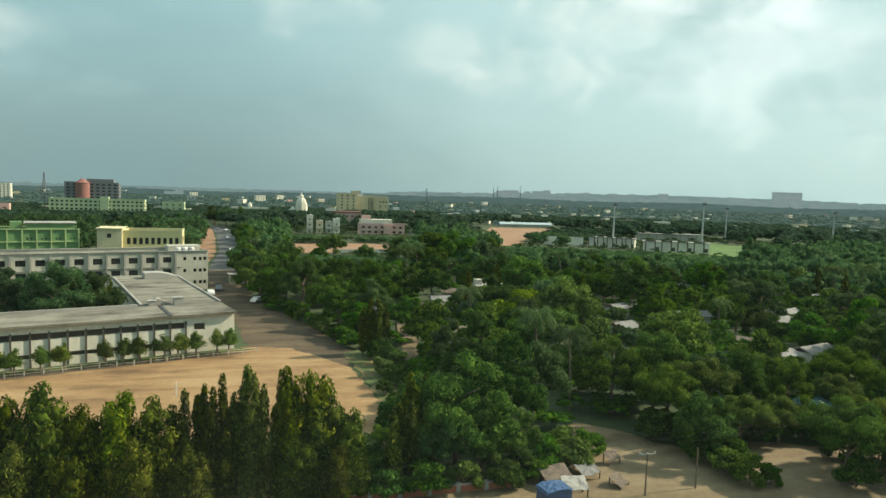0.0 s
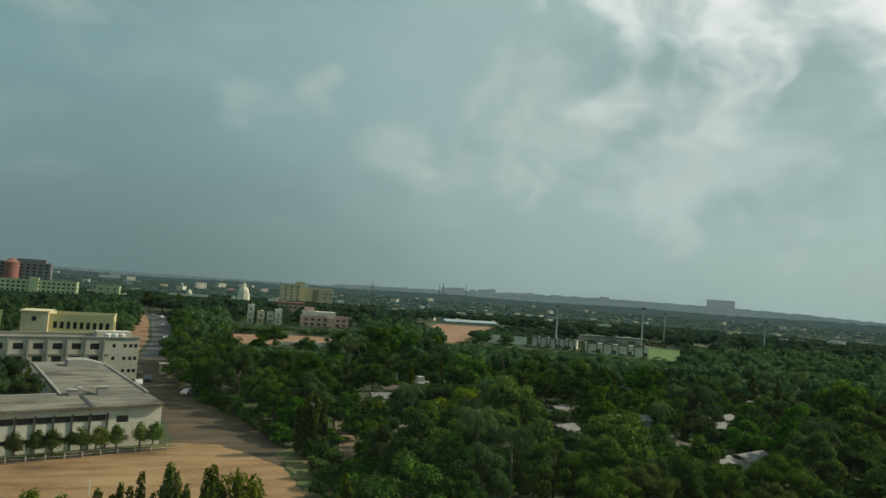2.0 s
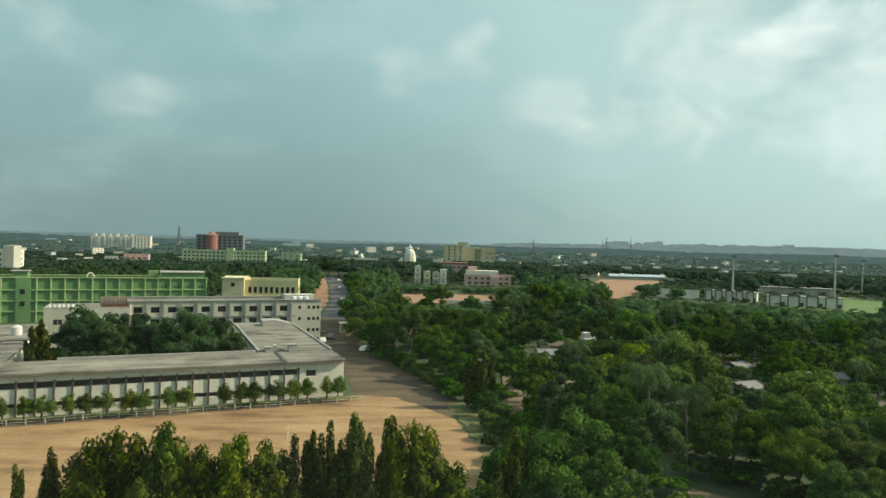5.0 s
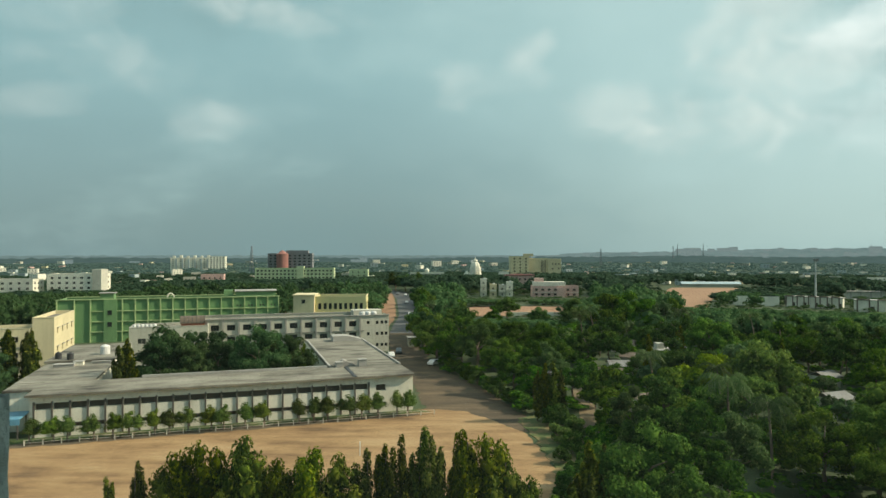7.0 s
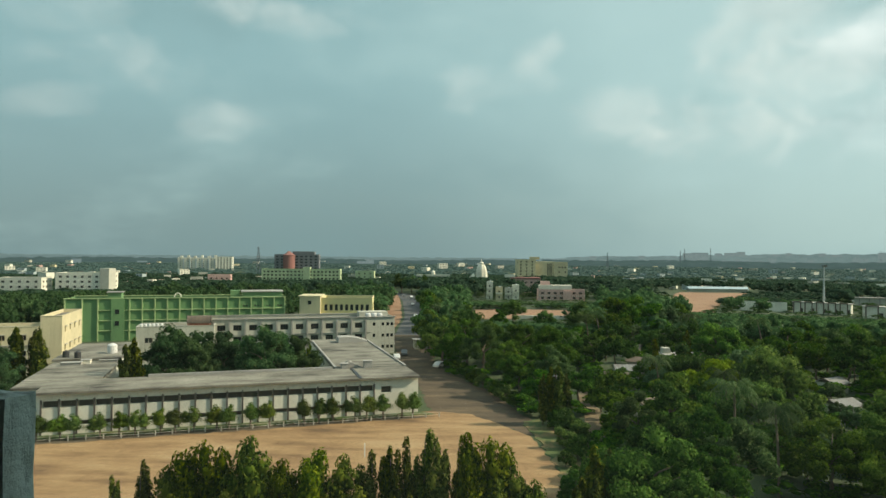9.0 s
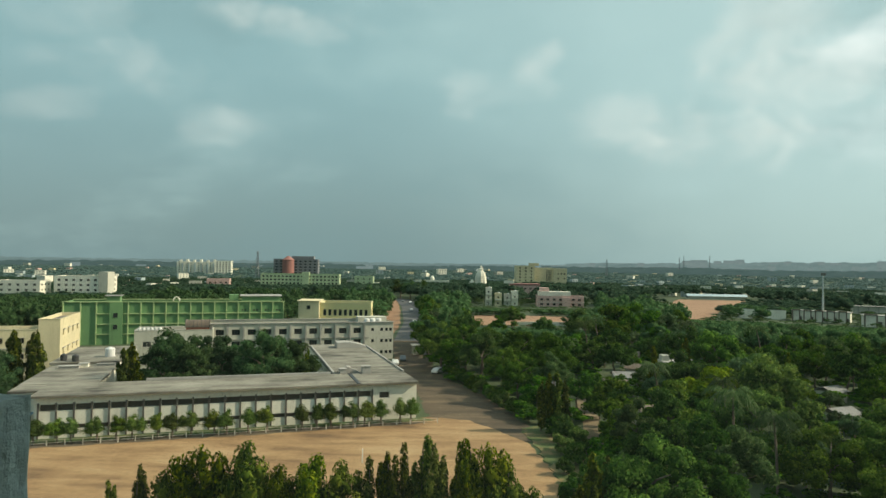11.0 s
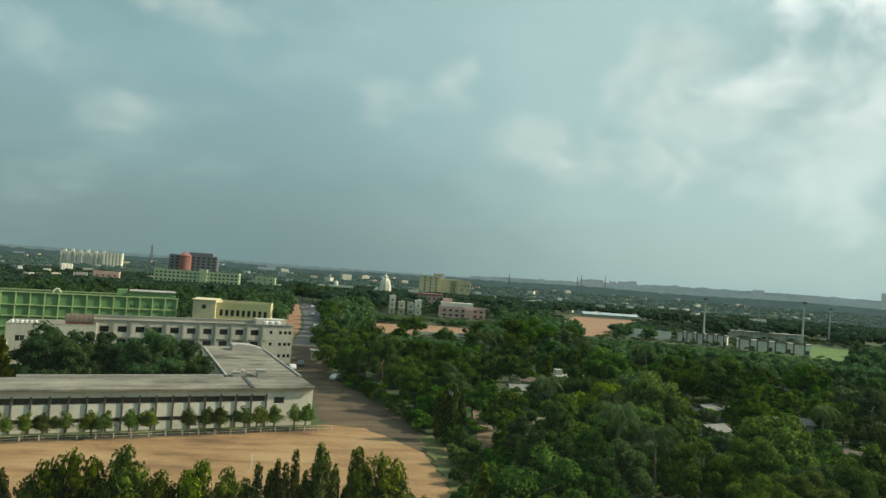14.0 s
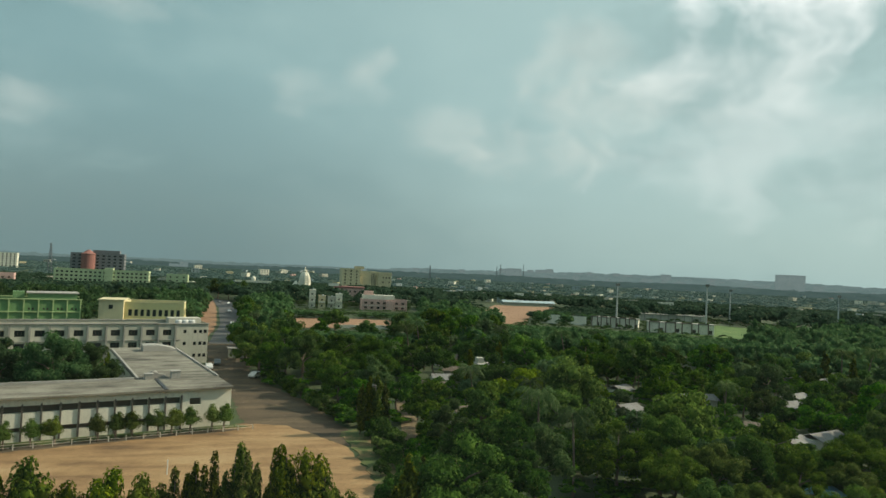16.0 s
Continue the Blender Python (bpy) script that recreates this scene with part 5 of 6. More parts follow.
part("roof", bm, BLUE_GREY, sh)


def stadium_side(x0, y0, x1, y1, bays, label, deep=7.0):
    """A row of white panels between dark gate frames, under a grey roof."""
    L = math.hypot(x1 - x0, y1 - y0)
    turn = math.degrees(math.atan2(y1 - y0, x1 - x0))
    ob = thing("stadium_building", pose(x0, y0, 0, 0, 0, turn), label, "stadium")
    step = L / bays
    part("wall", boxes((0, L, 0.3, deep, 0, 5.4)), WHITE, ob)
    part("roof", boxes((-0.5, L + 0.5, 0.0, deep + 0.5, 5.4, 5.75)), CONCRETE, ob)
    fm = from_bm("gate_frame", boxes((-0.25, 0.25, -0.3, 0.29, 0, 6.2), (step * 0.56, step * 0.56 + 0.5, -0.3, 0.29, 0, 6.2), (0.251, step * 0.56 - 0.001, -0.3, 0.29, 5.8, 6.2)), THATCH)
    dm = from_bm("doorway", boxes((step * 0.7, step * 0.9, 0.2, 0.296, 0.6, 2.6)), DARK)
    for i in range(bays):
        part("gate_frame", fm, None, ob).location = (step * i + 0.5, 0, 0)
        part("doorway", dm, None, ob).location = (step * i, 0, 0)
    return ob


stadium_side(182, 350, 203, 334, 5, "white stadium entrance building with dark gate frames")
stadium_side(201, 320, 232, 306, 4, "white stadium building with tall dark frames")
sw = thing("boundary_wall", pose(157, 364, 0, 0, 0, -24), "low white boundary wall of the sports ground", "wall")
part("wall", boxes((0, 26, 0, 0.4, 0, 5.0)), WHITE, sw)
part("coping", boxes((-0.1, 26.1, -0.1, 0.5, 5.0, 5.15)), CONCRETE, sw)
st = thing("stadium_stand", pose(252, 412, 0, 0, 0, -14), "low pale stand wall behind the lawn", "stadium")
part("wall", boxes((0, 46, 0, 3, 0, 4.5)), GREY_WALL, st)
part("roof", boxes((-0.5, 46.5, -1, 5, 4.5, 4.9)), CONCRETE, st)
pm = from_bm("pier", boxes((-0.3, 0.3, -0.4, -0.003, 0, 4.4)), CONCRETE)
for i in range(8):
    part("pier", pm, None, st).location = (3 + 5.6 * i, 0, 0)


def flood_mast(x, y, h):
    ob = thing("floodlight_mast", pose(x, y, 0), "tall grey tapered floodlight mast", "mast", "floodlight masts")
    part("pole", lathe([(0.6, 0), (0.55, h * 0.3), (0.42, h * 0.65), (0.28, h)], 10), STEEL, ob)
    part("head_frame", boxes((-1.3, 1.3, -0.15, 0.15, h - 1.0, h - 0.9), (-1.3, 1.3, -0.15, 0.15, h + 0.4, h + 0.5)), STEEL, ob)
    lm = from_bm("lamp", boxes((-0.3, 0.3, -0.55, -0.26, -0.3, 0.3)), TIN)
    for i in range(4):
        for z in (h - 0.6, h + 0.1):
            part("lamp", lm, None, ob).location = (-1.05 + 0.7 * i, 0, z)


flood_mast(199.5, 352, 25)
flood_mast(246, 332, 27)
flood_mast(314, 398, 24)
flood_mast(336, 328, 24)


def lattice_mast(x, y, h, w, label):
    ob = thing("lattice_mast", pose(x, y, 0), label, "mast", "skyline masts")
    bm = bmesh.new()
    for sx in (-1, 1):
        for sy in (-1, 1):
            tube(bm, (sx * w, sy * w, 0), (sx * w * 0.25, sy * w * 0.25, h), 0.35, 0.2, 4)
    part("legs", bm, SLATE, ob)
    bm = bmesh.new()
    for k in range(10):
        z0, z1 = h * k / 10, h * (k + 1) / 10
        a, b = w * (1 - 0.75 * k / 10), w * (1 - 0.75 * (k + 1) / 10)
        for s in (-1, 1):
            tube(bm, (-a, s * a, z0), (b, s * b, z1), 0.14, 0.14, 4)
            tube(bm, (s * a, -a, z0), (s * b, b, z1), 0.14, 0.14, 4)
    part("bracing", bm, SLATE, ob)


for x, y, h in ((-262, 900, 39), (820, 2300, 62), (930, 2350, 66), (700, 2000, 52), (1500, 2300, 60), (360, 1500, 40)):
    lattice_mast(x, y, h, 2.4, "thin lattice telecom mast on the skyline")

# small pale houses scattered through the trees
PROTO = []
for i, (w, d, h, mat) in enumerate(((10, 9, 7, WHITE), (14, 10, 10, HAZY_PAINT), (12, 10, 6.5, CREAM), (18, 12, 13, WHITE), (9, 8, 6, PINK), (16, 10, 9, GREY_WALL))):
    PROTO.append(block("town_house", pose(-200 + 60 * i, 1250 + 20 * i, 0, 0, 0, 7 * i), w, d, h, mat, ("white", "pale grey", "cream", "white", "pink", "grey")[i] + " flat-roofed town house among trees", "house", storeys=max(2, int(h / 3.2)), bay=4.4, win=(1.9, 1.5), shade=False, group="town houses", simple=True, fronts=("S",)))
rnd = random.Random(77)
for i in range(320):
    az, d = rnd.uniform(-36, 56), rnd.choice((rnd.uniform(620, 1000), rnd.uniform(900, 2300)))
    if -3 < az < 14 and d < 900:
        continue
    x, y = d * math.sin(radians(az)), d * math.cos(radians(az))
    if any(inside(x, y, c) for c in CLEAR):
        continue
    copy_thing(PROTO[rnd.randrange(6)], pose(x, y, 0, 0, 0, rnd.uniform(-40, 40)) @ Matrix.Scale(rnd.uniform(0.40, 0.85) * (0.8 if d < 1300 else 1.15), 4))

# far treeline and the low ridge
def treeline(dist, az0, az1, base, rise, seed, mat, step=0.12):
    bm = bmesh.new()
    rng = random.Random(seed)
    n = int((az1 - az0) / step)
    prev = None
    for i in range(n + 1):
        az = az0 + (az1 - az0) * i / n
        d = direction(az, 0) * dist
        t = i / n
        edge = min(1.0, t * 6, (1 - t) * 6)
        z = base + edge * rise(az) + (noise.noise(Vector((az * 1.7, seed, 0))) + 0.5 * noise.noise(Vector((az * 6.1, seed, 3))) + 0.55 * noise.noise(Vector((az * 17.0, seed, 7)))) * 0.0017 * dist 
        col = (bm.verts.new((d.x * 0.93, d.y * 0.93, -1)), bm.verts.new((d.x * 0.985, d.y * 0.985, z * 0.72)), bm.verts.new((d.x, d.y, z)), bm.verts.new((d.x * 1.06, d.y * 1.06, -1)))
        if prev:
            for k in range(3):
                bm.faces.new((prev[k], col[k], col[k + 1], prev[k + 1]))
        prev = col
    return tagged(new("backdrop", from_bm("backdrop", bm, mat)), "hazy blue-grey distant treeline and low ridge", "distance", "", "structure")


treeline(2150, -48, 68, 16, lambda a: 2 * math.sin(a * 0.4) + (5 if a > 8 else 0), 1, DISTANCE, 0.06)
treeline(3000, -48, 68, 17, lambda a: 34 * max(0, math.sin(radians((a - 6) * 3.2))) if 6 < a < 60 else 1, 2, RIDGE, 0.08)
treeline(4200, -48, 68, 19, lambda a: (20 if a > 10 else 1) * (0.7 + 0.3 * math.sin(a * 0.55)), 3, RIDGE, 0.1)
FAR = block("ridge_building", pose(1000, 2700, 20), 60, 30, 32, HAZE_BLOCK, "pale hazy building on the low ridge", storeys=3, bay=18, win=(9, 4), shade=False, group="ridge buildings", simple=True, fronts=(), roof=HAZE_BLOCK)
for az, d, z, s in ((22.6, 2800, 33, 0.75), (21.9, 2780, 32, 0.45), (23.5, 2820, 33, 0.5), (26.0, 2850, 34, 0.5), (27.0, 2840, 35, 0.34), (30.0, 2800, 34, 0.55), (29.2, 2790, 33, 0.36), (33.0, 2600, 26, 0.6),
                    (36.5, 2800, 26, 0.45), (37.4, 2790, 26, 0.34), (16.0, 2700, 18, 0.42), (19.5, 2750, 24, 0.5), (18.7, 2740, 23, 0.32), (12.0, 2600, 12, 0.42), (44.0, 2600, 12, 0.55), (-8.0, 2000, 4, 0.5),
                    (-7.2, 2010, 4, 0.36), (-30.0, 1900, 0, 0.36), (-25.5, 2000, 0, 0.42), (-27.2, 1950, 0, 0.3)):
    p = direction(az, 0) * d
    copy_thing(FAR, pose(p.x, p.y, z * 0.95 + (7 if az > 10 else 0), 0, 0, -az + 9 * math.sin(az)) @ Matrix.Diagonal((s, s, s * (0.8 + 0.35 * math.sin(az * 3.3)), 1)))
rnd = random.Random(31)
for i in range(110):
    az = rnd.uniform(9, 52)
    d = rnd.uniform(2180, 2900)
    lift = max(0.0, math.sin(radians((az - 6) * 3.2))) * 30 * (d - 2100) / 900
    p = direction(az, 0) * d
    copy_thing(FAR, pose(p.x, p.y, 4 + lift * rnd.uniform(0.5, 0.95), 0, 0, -az + rnd.uniform(-30, 30)) @ Matrix.Scale(rnd.uniform(0.16, 0.42), 4))
# its pale tone is haze painted as glow
big = block("tower_block", pose(1568, 1778, 0, 0, 0, -42), 86, 40, 66, HAZE_BLOCK, "large haze-pale block rising above the skyline", storeys=9, bay=11, win=(4, 2.4), shade=False, fronts=(), roof=HAZE_BLOCK)

# ---- small things on the campus ----
def rail():
    """Low pipe rail on short posts along the edge of the field."""
    ob = thing("field_rail", campus(0, -4.5), "low pale pipe rail on short posts", "railing")
    pm = from_bm("post", boxes((-0.07, 0.07, -0.07, 0.07, 0, 0.85)), LIME_WASH)
    n = 27
    for i in range(n):
        part("post", pm, None, ob).matrix_local = pose(0.5 + 2.4 * i, 0.15 * math.sin(i * 0.9), 0.0)
    for z in (0.45, 0.84):
        bm = bmesh.new()
        for i in range(n - 1):
            if i in (17, 18) and z > 0.6:
                continue
            tube(bm, (0.5 + 2.4 * i, 0.15 * math.sin(i * 0.9), z), (0.5 + 2.4 * (i + 1), 0.15 * math.sin((i + 1) * 0.9), z + 0.03 * math.sin(i)), 0.03, 0.03, 5)
        part("bar", bm, LIME_WASH, ob)


rail()
DITCH = [(ORIGIN + AX * u + AY * v)[:2] for u, v in ((-14, -0.4), (61, -0.4), (63, -2.5), (30, -3.0), (-14, -3.2))]
sheet("planting_strip", [tuple(p) for p in DITCH], 0.08, GRASS, "strip of rough grass under the saplings", "grass", 0.25, 1.6, seed=21)
DARK_SOIL = earth("dark_soil", [(0.34, (0.07, 0.055, 0.035)), (0.5, (0.11, 0.085, 0.055)), (0.7, (0.16, 0.125, 0.08))], 0.2)
EDGE = [(ORIGIN + AX * u + AY * v)[:2] for u, v in ((-14, -3.0), (60, -3.0), (62, -4.3), (30, -5.2), (0, -5.4), (-14, -5.4))]
sheet("ditch", [tuple(p) for p in EDGE], 0.065, DARK_SOIL, "shallow dark earth ditch along the field", "ground", 0.35, 1.4, seed=22)

for u, v, r, h, mat in ((4.3, 37, 0.95, 1.9, TANK), (49.6, 11.5, 0.62, 1.25, CONCRETE)):
    p = ORIGIN + AX * u + AY * v
    water_tank(pose(p.x, p.y, 7.25 if v > 30 else 6.62), r, h, mat)
for u, v, z in ((-1.0, 31.5, 7.25), (-3.4, 33.0, 7.25)):
    p = ORIGIN + AX * u + AY * v
    water_tank(pose(p.x, p.y, z), 0.62, 1.3, BLACK, "black plastic water tank on the roof")
roof_box(52.2, 9.2, 6.62, 1.5, 1.4, 1.3, CONCRETE, "square concrete vent box on the roof")
roof_box(48.0, 9.6, 6.62, 1.2, 1.2, 0.9, CONCRETE, "square concrete vent box on the roof")
roof_box(0.5, 27, 6.65, 1.6, 1.3, 0.7, WHITE, "low white vent box on the roof")
roof_box(-2.6, 25.5, 6.65, 3.4, 1.4, 0.5, CONCRETE, "low grey vent slab on the roof")
roof_box(3.5, 28, 6.65, 3.2, 0.5, 0.45, CONCRETE, "low grey roof kerb block")


def dish(u, v, z):
    ob = thing("cooling_unit", campus(u, v, z), "white cooling unit on a wall bracket", "air conditioner", "cooling units")
    part("case", boxes((0, 0.8, 0, 0.95, 0, 0.7)), TANK, ob)
    part("fan_grille", lathe([(0.3, 0), (0.3, 0.03), (0.05, 0.04)], 14), BLACK, ob).matrix_local = pose(0.803, 0.47, 0.35, 0, 90, 0)
    part("bracket", boxes((-0.3, 0.7, 0.1, 0.16, -0.12, -0.004), (-0.3, 0.7, 0.75, 0.81, -0.12, -0.004)), STEEL, ob)


for k, v in enumerate((14, 17.5, 21, 26, 31, 38)):
    dish(60.62, v, 4.9 + 0.2 * (k % 2))

# blue roofed entrance shelter at the west end of the hall
sh = thing("entrance_shelter", campus(-3.6, 0.5), "blue sheet-roofed shelter with dark posts at the hall end", "shelter")
part("roof", boxes((-2.9, 2.8, -2.2, 3.4, 3.3, 3.42)), BLUE_SHEET, sh)
part("fascia", boxes((-2.9, 2.8, -2.26, -2.204, 2.5, 3.4)), BLUE_SHEET, sh)
for x in (-2.2, 2.3):
    for y in (-1.4, 2.9):
        part("post", boxes((x - 0.08, x + 0.08, y - 0.08, y + 0.08, 0, 3.3)), COLUMN, sh)

gp = thing("goal_post", pose(-11.5, 91.5, 0.05, 0, 0, 20), "thin white goal post on the field", "goal post")
part("upright", boxes((-0.06, 0.06, -0.06, 0.06, 0, 1.9)), TANK, gp)

# ---- huts in the grove ----
def hut(x, y, w, d, k, turn):
    mats = (TIN, THATCH, CONCRETE, TERRACOTTA, BLUE_SHEET)
    labels = ("small hut with rusty tin roof among trees", "small hut with dark tiled roof among trees", "flat-roofed concrete hut among trees", "unfinished small brick house with open frame", "hut with blue sheet roof among trees")
    ob = thing("hut", pose(x, y, 0, 0, 0, turn), labels[k], "hut", "huts in the grove")
    bm = bmesh.new()
    facade(bm, w, 2.5, [(w * 0.4, w * 0.4 + 0.9, 0.02, 2.0), (w * 0.7, w * 0.7 + 0.8, 1.0, 1.8)], pose(-w / 2, -d / 2, 0))
    facade(bm, d, 2.5, [], pose(w / 2, -d / 2, 0, 0, 0, 90))
    facade(bm, w, 2.5, [], pose(w / 2, d / 2, 0, 0, 0, 180))
    facade(bm, d, 2.5, [], pose(-w / 2, d / 2, 0, 0, 0, -90))
    part("wall", bm, (GREY_WALL, LIME_WASH, WHITE, TERRACOTTA, GREY_WALL)[k], ob)
    part("door", boxes((-w / 2 + w * 0.4, -w / 2 + w * 0.4 + 0.9, -d / 2 + 0.1, -d / 2 + 0.15, 0, 2.0)), DARK, ob)
    part("shutter", boxes((-w / 2 + w * 0.7, -w / 2 + w * 0.7 + 0.8, -d / 2 + 0.1, -d / 2 + 0.15, 1.0, 1.8)), DARK, ob)
    if k in (2, 3):
        part("roof", boxes((-w / 2 - 0.3, w / 2 + 0.3, -d / 2 - 0.3, d / 2 + 0.3, 2.5, 2.68)), CONCRETE, ob)
        part("upper_room", boxes((-w / 2 + 0.3, -w / 2 + 2.2, 0.2, d / 2, 2.68, 4.1)), GREY_WALL if k == 2 else TERRACOTTA, ob)
    else:
        for s in (-1, 1):
            bm = bmesh.new()
            n, cols = 16, []
            for q in range(n + 1):       # one corrugated sheet
                x0, lift = -w / 2 - 0.4 + (w + 0.8) * q / n, 0.05 * (q % 2)
                cols.append([bm.verts.new(p) for p in ((x0, s * (d / 2 + 0.5), 2.35 + lift), (x0, 0, 3.35 + lift), (x0, 0, 3.31 + lift), (x0, s * (d / 2 + 0.5), 2.31 + lift))])
            for a, b in zip(cols, cols[1:]):
                for e in range(4):
                    bm.faces.new((a[e], b[e], b[(e + 1) % 4], a[(e + 1) % 4]))
            bm.faces.new(cols[0]), bm.faces.new(cols[-1][::-1])
            part("roof_slope", bm, mats[k], ob)
    return ob


rnd = random.Random(5)
for hx, hy, hw, hd, hr in HUTS:
    hut(hx, hy, hw, hd, hr, rnd.uniform(-35, 35))

# ---- dirt junction ----
def street_pole(x, y, h, arm=True):
    ob = thing("utility_pole", pose(x, y, 0), "thin weathered utility pole with cross arm", "pole", "utility poles")
    part("pole", lathe([(0.085, 0), (0.075, h * 0.6), (0.055, h)], 8), BARK, ob)
    if arm:
        part("cross_arm", boxes((-0.9, 0.9, -0.05, 0.05, h - 0.5, h - 0.4)), STEEL, ob)
        for q in (-0.8, 0, 0.8):
            part("insulator", lathe([(0.06, 0), (0.09, 0.08), (0.05, 0.2)], 6), LIME_WASH, ob).location = (q, 0, h - 0.4)
    return ob


street_pole(34.8, 53.0, 4.6)
street_pole(40.6, 53.4, 4.2, False)
street_pole(-38.0, 44.0, 8.0)
street_pole(112.0, 53.0, 13.5)
wires = thing("overhead_wire", pose(0, 0, 0), "thin sagging overhead electric wires", "cable")
for k in range(3):
    bm = bmesh.new()
    a, b = Vector((-38.8 + 0.8 * k, 44, 7.7)), Vector((111.2 + 0.8 * k, 53, 13.2))
    pts = [a.lerp(b, i / 24) - Vector((0, 0, (2.3 + 0.5 * k) * (1 - (2 * i / 24 - 1) ** 2))) for i in range(25)]
    for p, q in zip(pts, pts[1:]):
        tube(bm, p, q, 0.009, 0.009, 4)
    part("wire", bm, WIRE, wires)


def kiosk(x, y, turn):
    """Blue roadside stall with a lumpy tarpaulin."""
    ob = thing("roadside_stall", pose(x, y, 0.14, 0, 0, turn), "blue painted roadside stall with sheet roof", "stall")
    part("cabin", boxes((-1.3, 1.3, -0.9, 0.9, 0, 1.9)), BLUE_PAINT, ob)
    part("counter", boxes((-1.2, 1.2, -1.25, -0.91, 0.85, 0.95)), TIN, ob)
    bm = bmesh.new()
    bmesh.ops.create_grid(bm, x_segments=10, y_segments=8, size=1)
    for v in bm.verts:
        v.co = Vector((v.co.x * 1.45, v.co.y * 1.05, 2.0 + 0.12 * noise.noise(v.co * 3) - 0.25 * abs(v.co.x) ** 3))
    bmesh.ops.solidify(bm, geom=bm.faces[:], thickness=0.03)
    part("roof_sheet", bm, BLUE_PAINT, ob)
    return ob


kiosk(25.2, 52.6, 8)


def lean_to(x, y, w, d, h, turn, mat, label):
    ob = thing("lean_to", pose(x, y, 0.14, 0, 0, turn), label, "shelter")
    bm = bmesh.new()
    bmesh.ops.create_grid(bm, x_segments=9, y_segments=7, size=0.5)
    for v in bm.verts:
        v.co = Vector((v.co.x * w, v.co.y * d, h + v.co.y * 0.7 + 0.16 * noise.noise(v.co * 4 + Vector((x, y, 0)))))
    bmesh.ops.solidify(bm, geom=bm.faces[:], thickness=0.03)
    part("sheet", bm, mat, ob)
    for sx in (-1, 1):
        for sy in (-1, 1):
            part("post", boxes((sx * w * 0.45 - 0.05, sx * w * 0.45 + 0.05, sy * d * 0.44 - 0.05, sy * d * 0.44 + 0.05, 0, h + sy * 0.28)), BARK, ob)


lean_to(28.0, 54.2, 2.4, 1.6, 1.3, -8, CONCRETE, "low pale tarpaulin shelter on sticks")
lean_to(27.2, 56.6, 3.0, 2.0, 1.3, 5, THATCH, "brown patched sheet shelter on sticks")
lean_to(31.0, 57.5, 2.4, 1.7, 1.1, 20, TIN, "grey patched sheet shelter on sticks")
lean_to(33.4, 55.4, 1.8, 1.4, 0.6, 35, THATCH, "small brown board stall by the road")
lean_to(35.4, 60.4, 1.7, 0.9, 0.9, 12, THATCH, "small brown board stall by the road")
lean_to(56.5, 65.0, 3.2, 2.2, 1.7, 0, TIN, "grey patched sheet shelter under a tree")
yw = thing("boundary_wall", pose(6.0, 56.9, 0.1, 0, 0, 1), "low dusty brick boundary wall below the trees", "wall")
part("wall", boxes((0, 17.5, -0.12, 0.12, 0, 0.7)), TERRACOTTA, yw)
part("coping", boxes((-0.05, 17.55, -0.17, 0.17, 0.7, 0.78)), CONCRETE, yw)
pm = from_bm("pier", boxes((-0.2, 0.2, -0.2, 0.2, 0, 0.95)), CONCRETE)
for k in range(7):
    part("pier", pm, None, yw).location = (0.3 + 2.8 * k, 0, 0)
kb = thing("kerb", pose(62.0, 50.2, 0.15, 0, 0, 36), "pale painted kerb beside the road", "kerb")
part("kerb_stone", boxes((0, 11, -0.12, 0.12, 0, 0.22)), LIME_WASH, kb)


def car(x, y, turn, mat, label, group="parked vehicles", z=0.03):
    ob = thing("car", pose(x, y, z, 0, 0, turn), label, "car", group)
    prof = [(-2.0, 0.35), (-2.05, 0.75), (-1.9, 0.95), (-1.45, 1.0), (-0.95, 1.45), (0.55, 1.47), (1.05, 1.0), (1.85, 0.88), (2.05, 0.65), (2.0, 0.35)]
    bm = bmesh.new()
    rows = []
    for yy, k in ((-0.82, 0.97), (-0.7, 1.0), (0.7, 1.0), (0.82, 0.97)):
        rows.append([bm.verts.new((px, yy, 0.35 + (pz - 0.35) * (k if pz < 1.1 else k - (0.06 if abs(yy) > 0.8 else 0)))) for px, pz in prof])
    for a, b in zip(rows, rows[1:]):
        for i in range(len(prof)):
            j = (i + 1) % len(prof)
            bm.faces.new((a[i], a[j], b[j], b[i]))
    bm.faces.new(rows[0][::-1]), bm.faces.new(rows[-1])
    part("body", bm, mat, ob)
    part("side_glass", boxes((-0.85, 0.7, -0.835, -0.825, 1.02, 1.36)), GLASS, ob)
    part("side_glass", boxes((-0.85, 0.7, 0.825, 0.835, 1.02, 1.36)), GLASS, ob)
    wm = from_bm("wheel", lathe([(0.2, -0.1), (0.31, -0.09), (0.31, 0.09), (0.2, 0.1)], 12), BLACK)
    for wx in (-1.25, 1.3):
        for wy in (-0.78, 0.78):
            part("wheel", wm, None, ob).matrix_local = pose(wx, wy, 0.31, 90, 0, 0)
    return ob


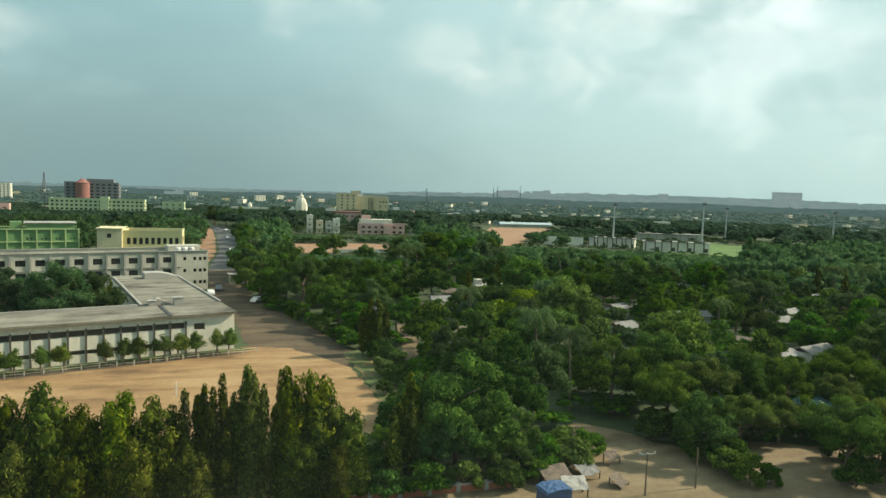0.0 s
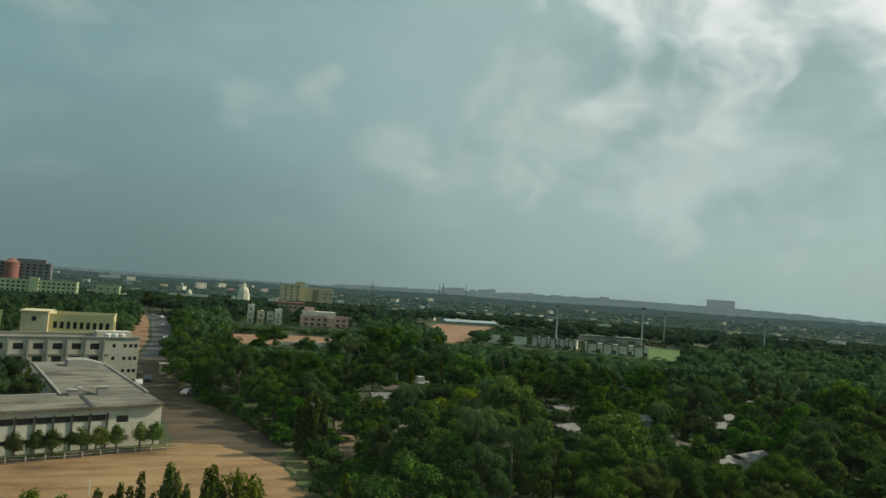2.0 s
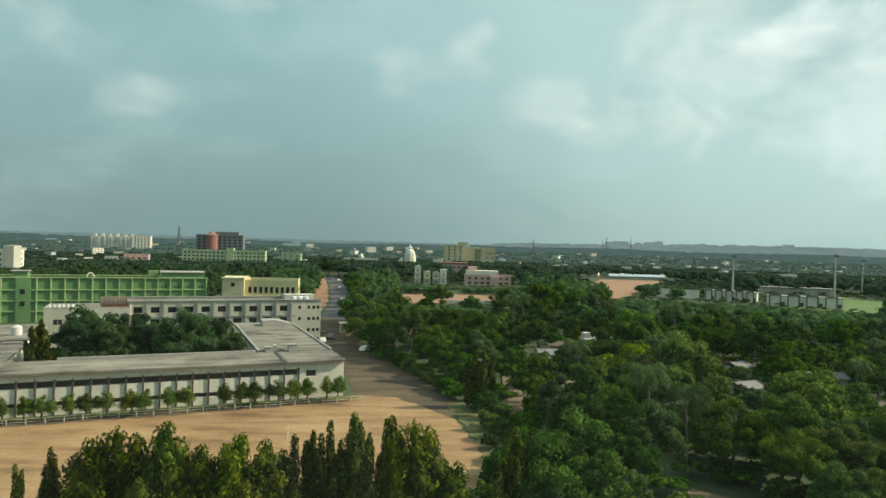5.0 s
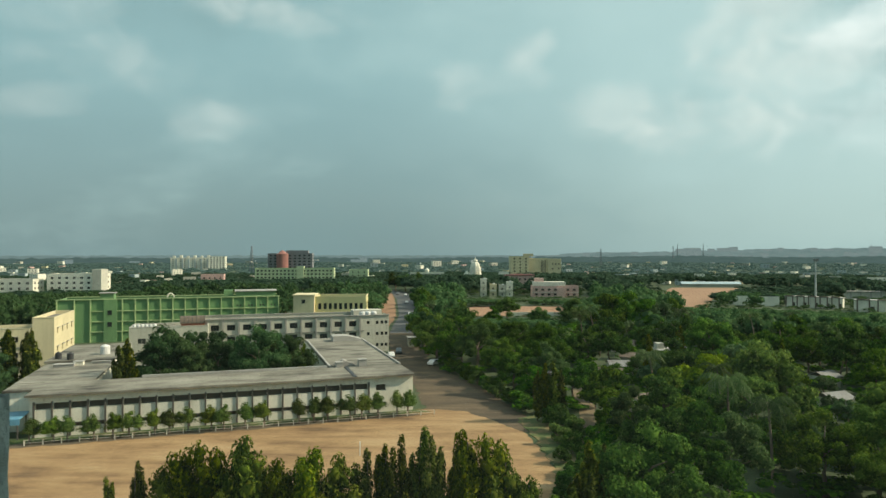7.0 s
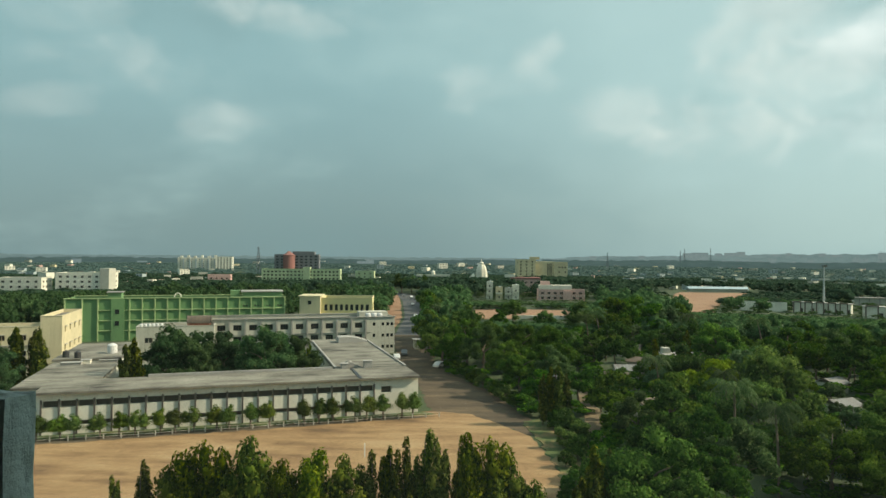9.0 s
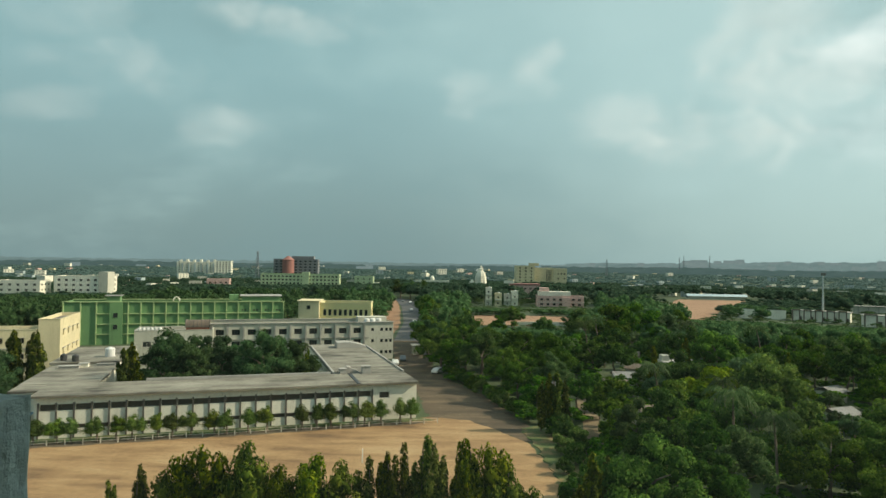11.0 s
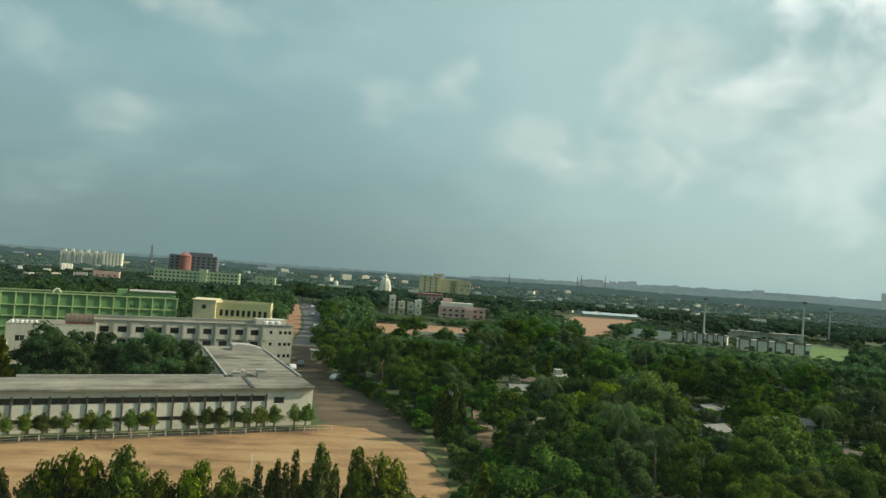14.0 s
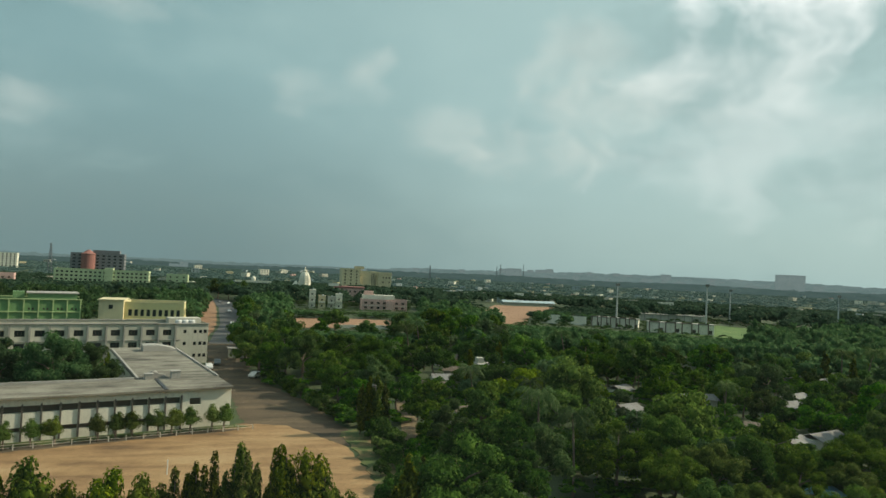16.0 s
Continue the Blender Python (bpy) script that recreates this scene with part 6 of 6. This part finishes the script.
for x, y, turn, mat, lab in ((-14.0, 178, 100, TANK, "white parked car beside the hall"), (-12.5, 186, 95, SLATE, "dark parked car beside the hall"), (-2.2, 166, 60, TANK, "white parked car under the trees"),
                             (-15.0, 300, 92, TANK, "white car on the long road"), (-13.0, 330, 92, RED, "red car on the long road"), (-20.5, 372, 92, STEEL, "silver car on the long road"), (-25.0, 440, 94, TANK, "white car on the long road"),
                             (-31.0, 452, 94, SLATE, "dark car on the long road")):
    car(x, y, turn, mat, lab)
KEEPER = thing("gate_hut", pose(-8.5, 200, 0.05, 0, 0, 10), "small pale gate hut beside the yard", "hut")
part("wall", boxes((-2, 2, -2, 2, 0, 2.6)), GREY_WALL, KEEPER)
part("roof", boxes((-2.4, 2.4, -2.4, 2.4, 2.6, 2.8)), CONCRETE, KEEPER)
part("doorway", boxes((-0.5, 0.5, -2.06, -2.004, 0, 2.0)), DARK, KEEPER)
rw = thing("retaining_wall", pose(17, 296, 0, 0, 0, 3), "broken low white wall before the cleared plot", "wall")
for k, (a, b) in enumerate(((4, 9), (14, 24), (26, 41))):
    part("wall", boxes((a, b, 0, 0.4, 0, 1.7)), WHITE, rw)

# ---- the window we look out of ----
def ragged(bm, cuts, amp, seed):
    bmesh.ops.subdivide_edges(bm, edges=bm.edges[:], cuts=cuts, use_grid_fill=True)
    for v in bm.verts:
        n = noise.noise_vector(v.co * 26 + Vector((seed, 0, 0))) + noise.noise_vector(v.co * 70 + Vector((seed, 5, 0))) * 0.5
        v.co += n * amp
    return bm


post = thing("window_post", pose(0, 0, 0), "weathered grey-green concrete window post with broken top", "window post")
part("stub", ragged(boxes((-0.80, -0.568, 0.84, 0.90, 26.95, 27.81)), 14, 0.006, 1), PLASTER_OLD, post)
jamb = thing("window_post", pose(0, 0, 0), "dark broken window post with ragged edge", "window post")
part("stub", ragged(boxes((1.33, 1.45, 0.84, 0.90, 26.95, 27.78)), 12, 0.006, 2), PLASTER_OLD, jamb)
part("bracket", ragged(boxes((1.32, 1.42, 0.84, 0.90, 27.93, 28.12)), 8, 0.006, 3), PLASTER_OLD, jamb)
part("bracket", ragged(boxes((1.335, 1.42, 0.84, 0.90, 28.36, 28.58)), 8, 0.008, 4), PLASTER_OLD, jamb)
part("rod", boxes((1.44, 1.47, 0.905, 0.93, 26.95, 29.1)), PLASTER_OLD, jamb)
PANE, _n, _l, _b = nodes_of("haze_film_pane")       # old window glass; its thin dust film is added to veil darks like haze
_t, _d, _m = _n.new("ShaderNodeBsdfTransparent"), _n.new("ShaderNodeBsdfTranslucent"), _n.new("ShaderNodeMixShader")
_d.inputs[0].default_value = (0.84, 0.86, 0.70, 1)
_l.new(ramp(_n, _l, tex(_n, _l, coords(_n, _l), 3.0, 5), [(0.3, (0.008,) * 3), (0.7, (0.015,) * 3)]), _m.inputs[0])
_l.new(_t.outputs[0], _m.inputs[1])
_l.new(_d.outputs[0], _m.inputs[2])
_l.new(_m.outputs[0], _n["Material Output"].inputs[0])
pane = tagged(new("window_pane", from_bm("window_pane", boxes((-0.94, 1.74, 1.10, 1.104, 26.96, 29.09)), PANE)), "old window pane with an added haze film", "window", "", "structure")
pane.visible_shadow = False
PLAIN = surface("plain_plaster", (0.74, 0.73, 0.69), (0.55, 0.54, 0.50))
bm = bmesh.new()
facade(bm, 14, 8, [(5.05, 7.75, 1.75, 3.9)], pose(-6, 1.2, 25.2), -0.2)
tagged(new("wall_window", from_bm("wall_window", bm, PLAIN)), "plain plastered wall with a wide window opening", "wall", "", "structure")
tagged(new("wall_room", from_bm("wall_room", boxes((-2.6, -2.4, -3.2, 1.0, 26.5, 29.5), (3.4, 3.6, -3.2, 1.0, 26.5, 29.5), (-2.4, 3.4, -3.2, -3.0, 26.5, 29.5)), PLAIN)), "plain plastered room walls", "wall", "", "structure")
tagged(new("floor", from_bm("floor", boxes((-2.6, 3.6, -3.2, 1.0, 26.3, 26.5)), CONCRETE)), "bare concrete room floor", "floor", "", "structure")
tagged(new("ceiling", from_bm("ceiling", boxes((-2.6, 3.6, -3.2, 1.0, 29.5, 29.7)), PLAIN)), "plain plastered room ceiling", "ceiling", "", "structure")
tagged(new("wall_tower", from_bm("wall_tower", boxes((-6, 8, -12, 1.19, 0, 25.19)), PLAIN)), "plain lower storeys of the tower", "wall", "", "structure")
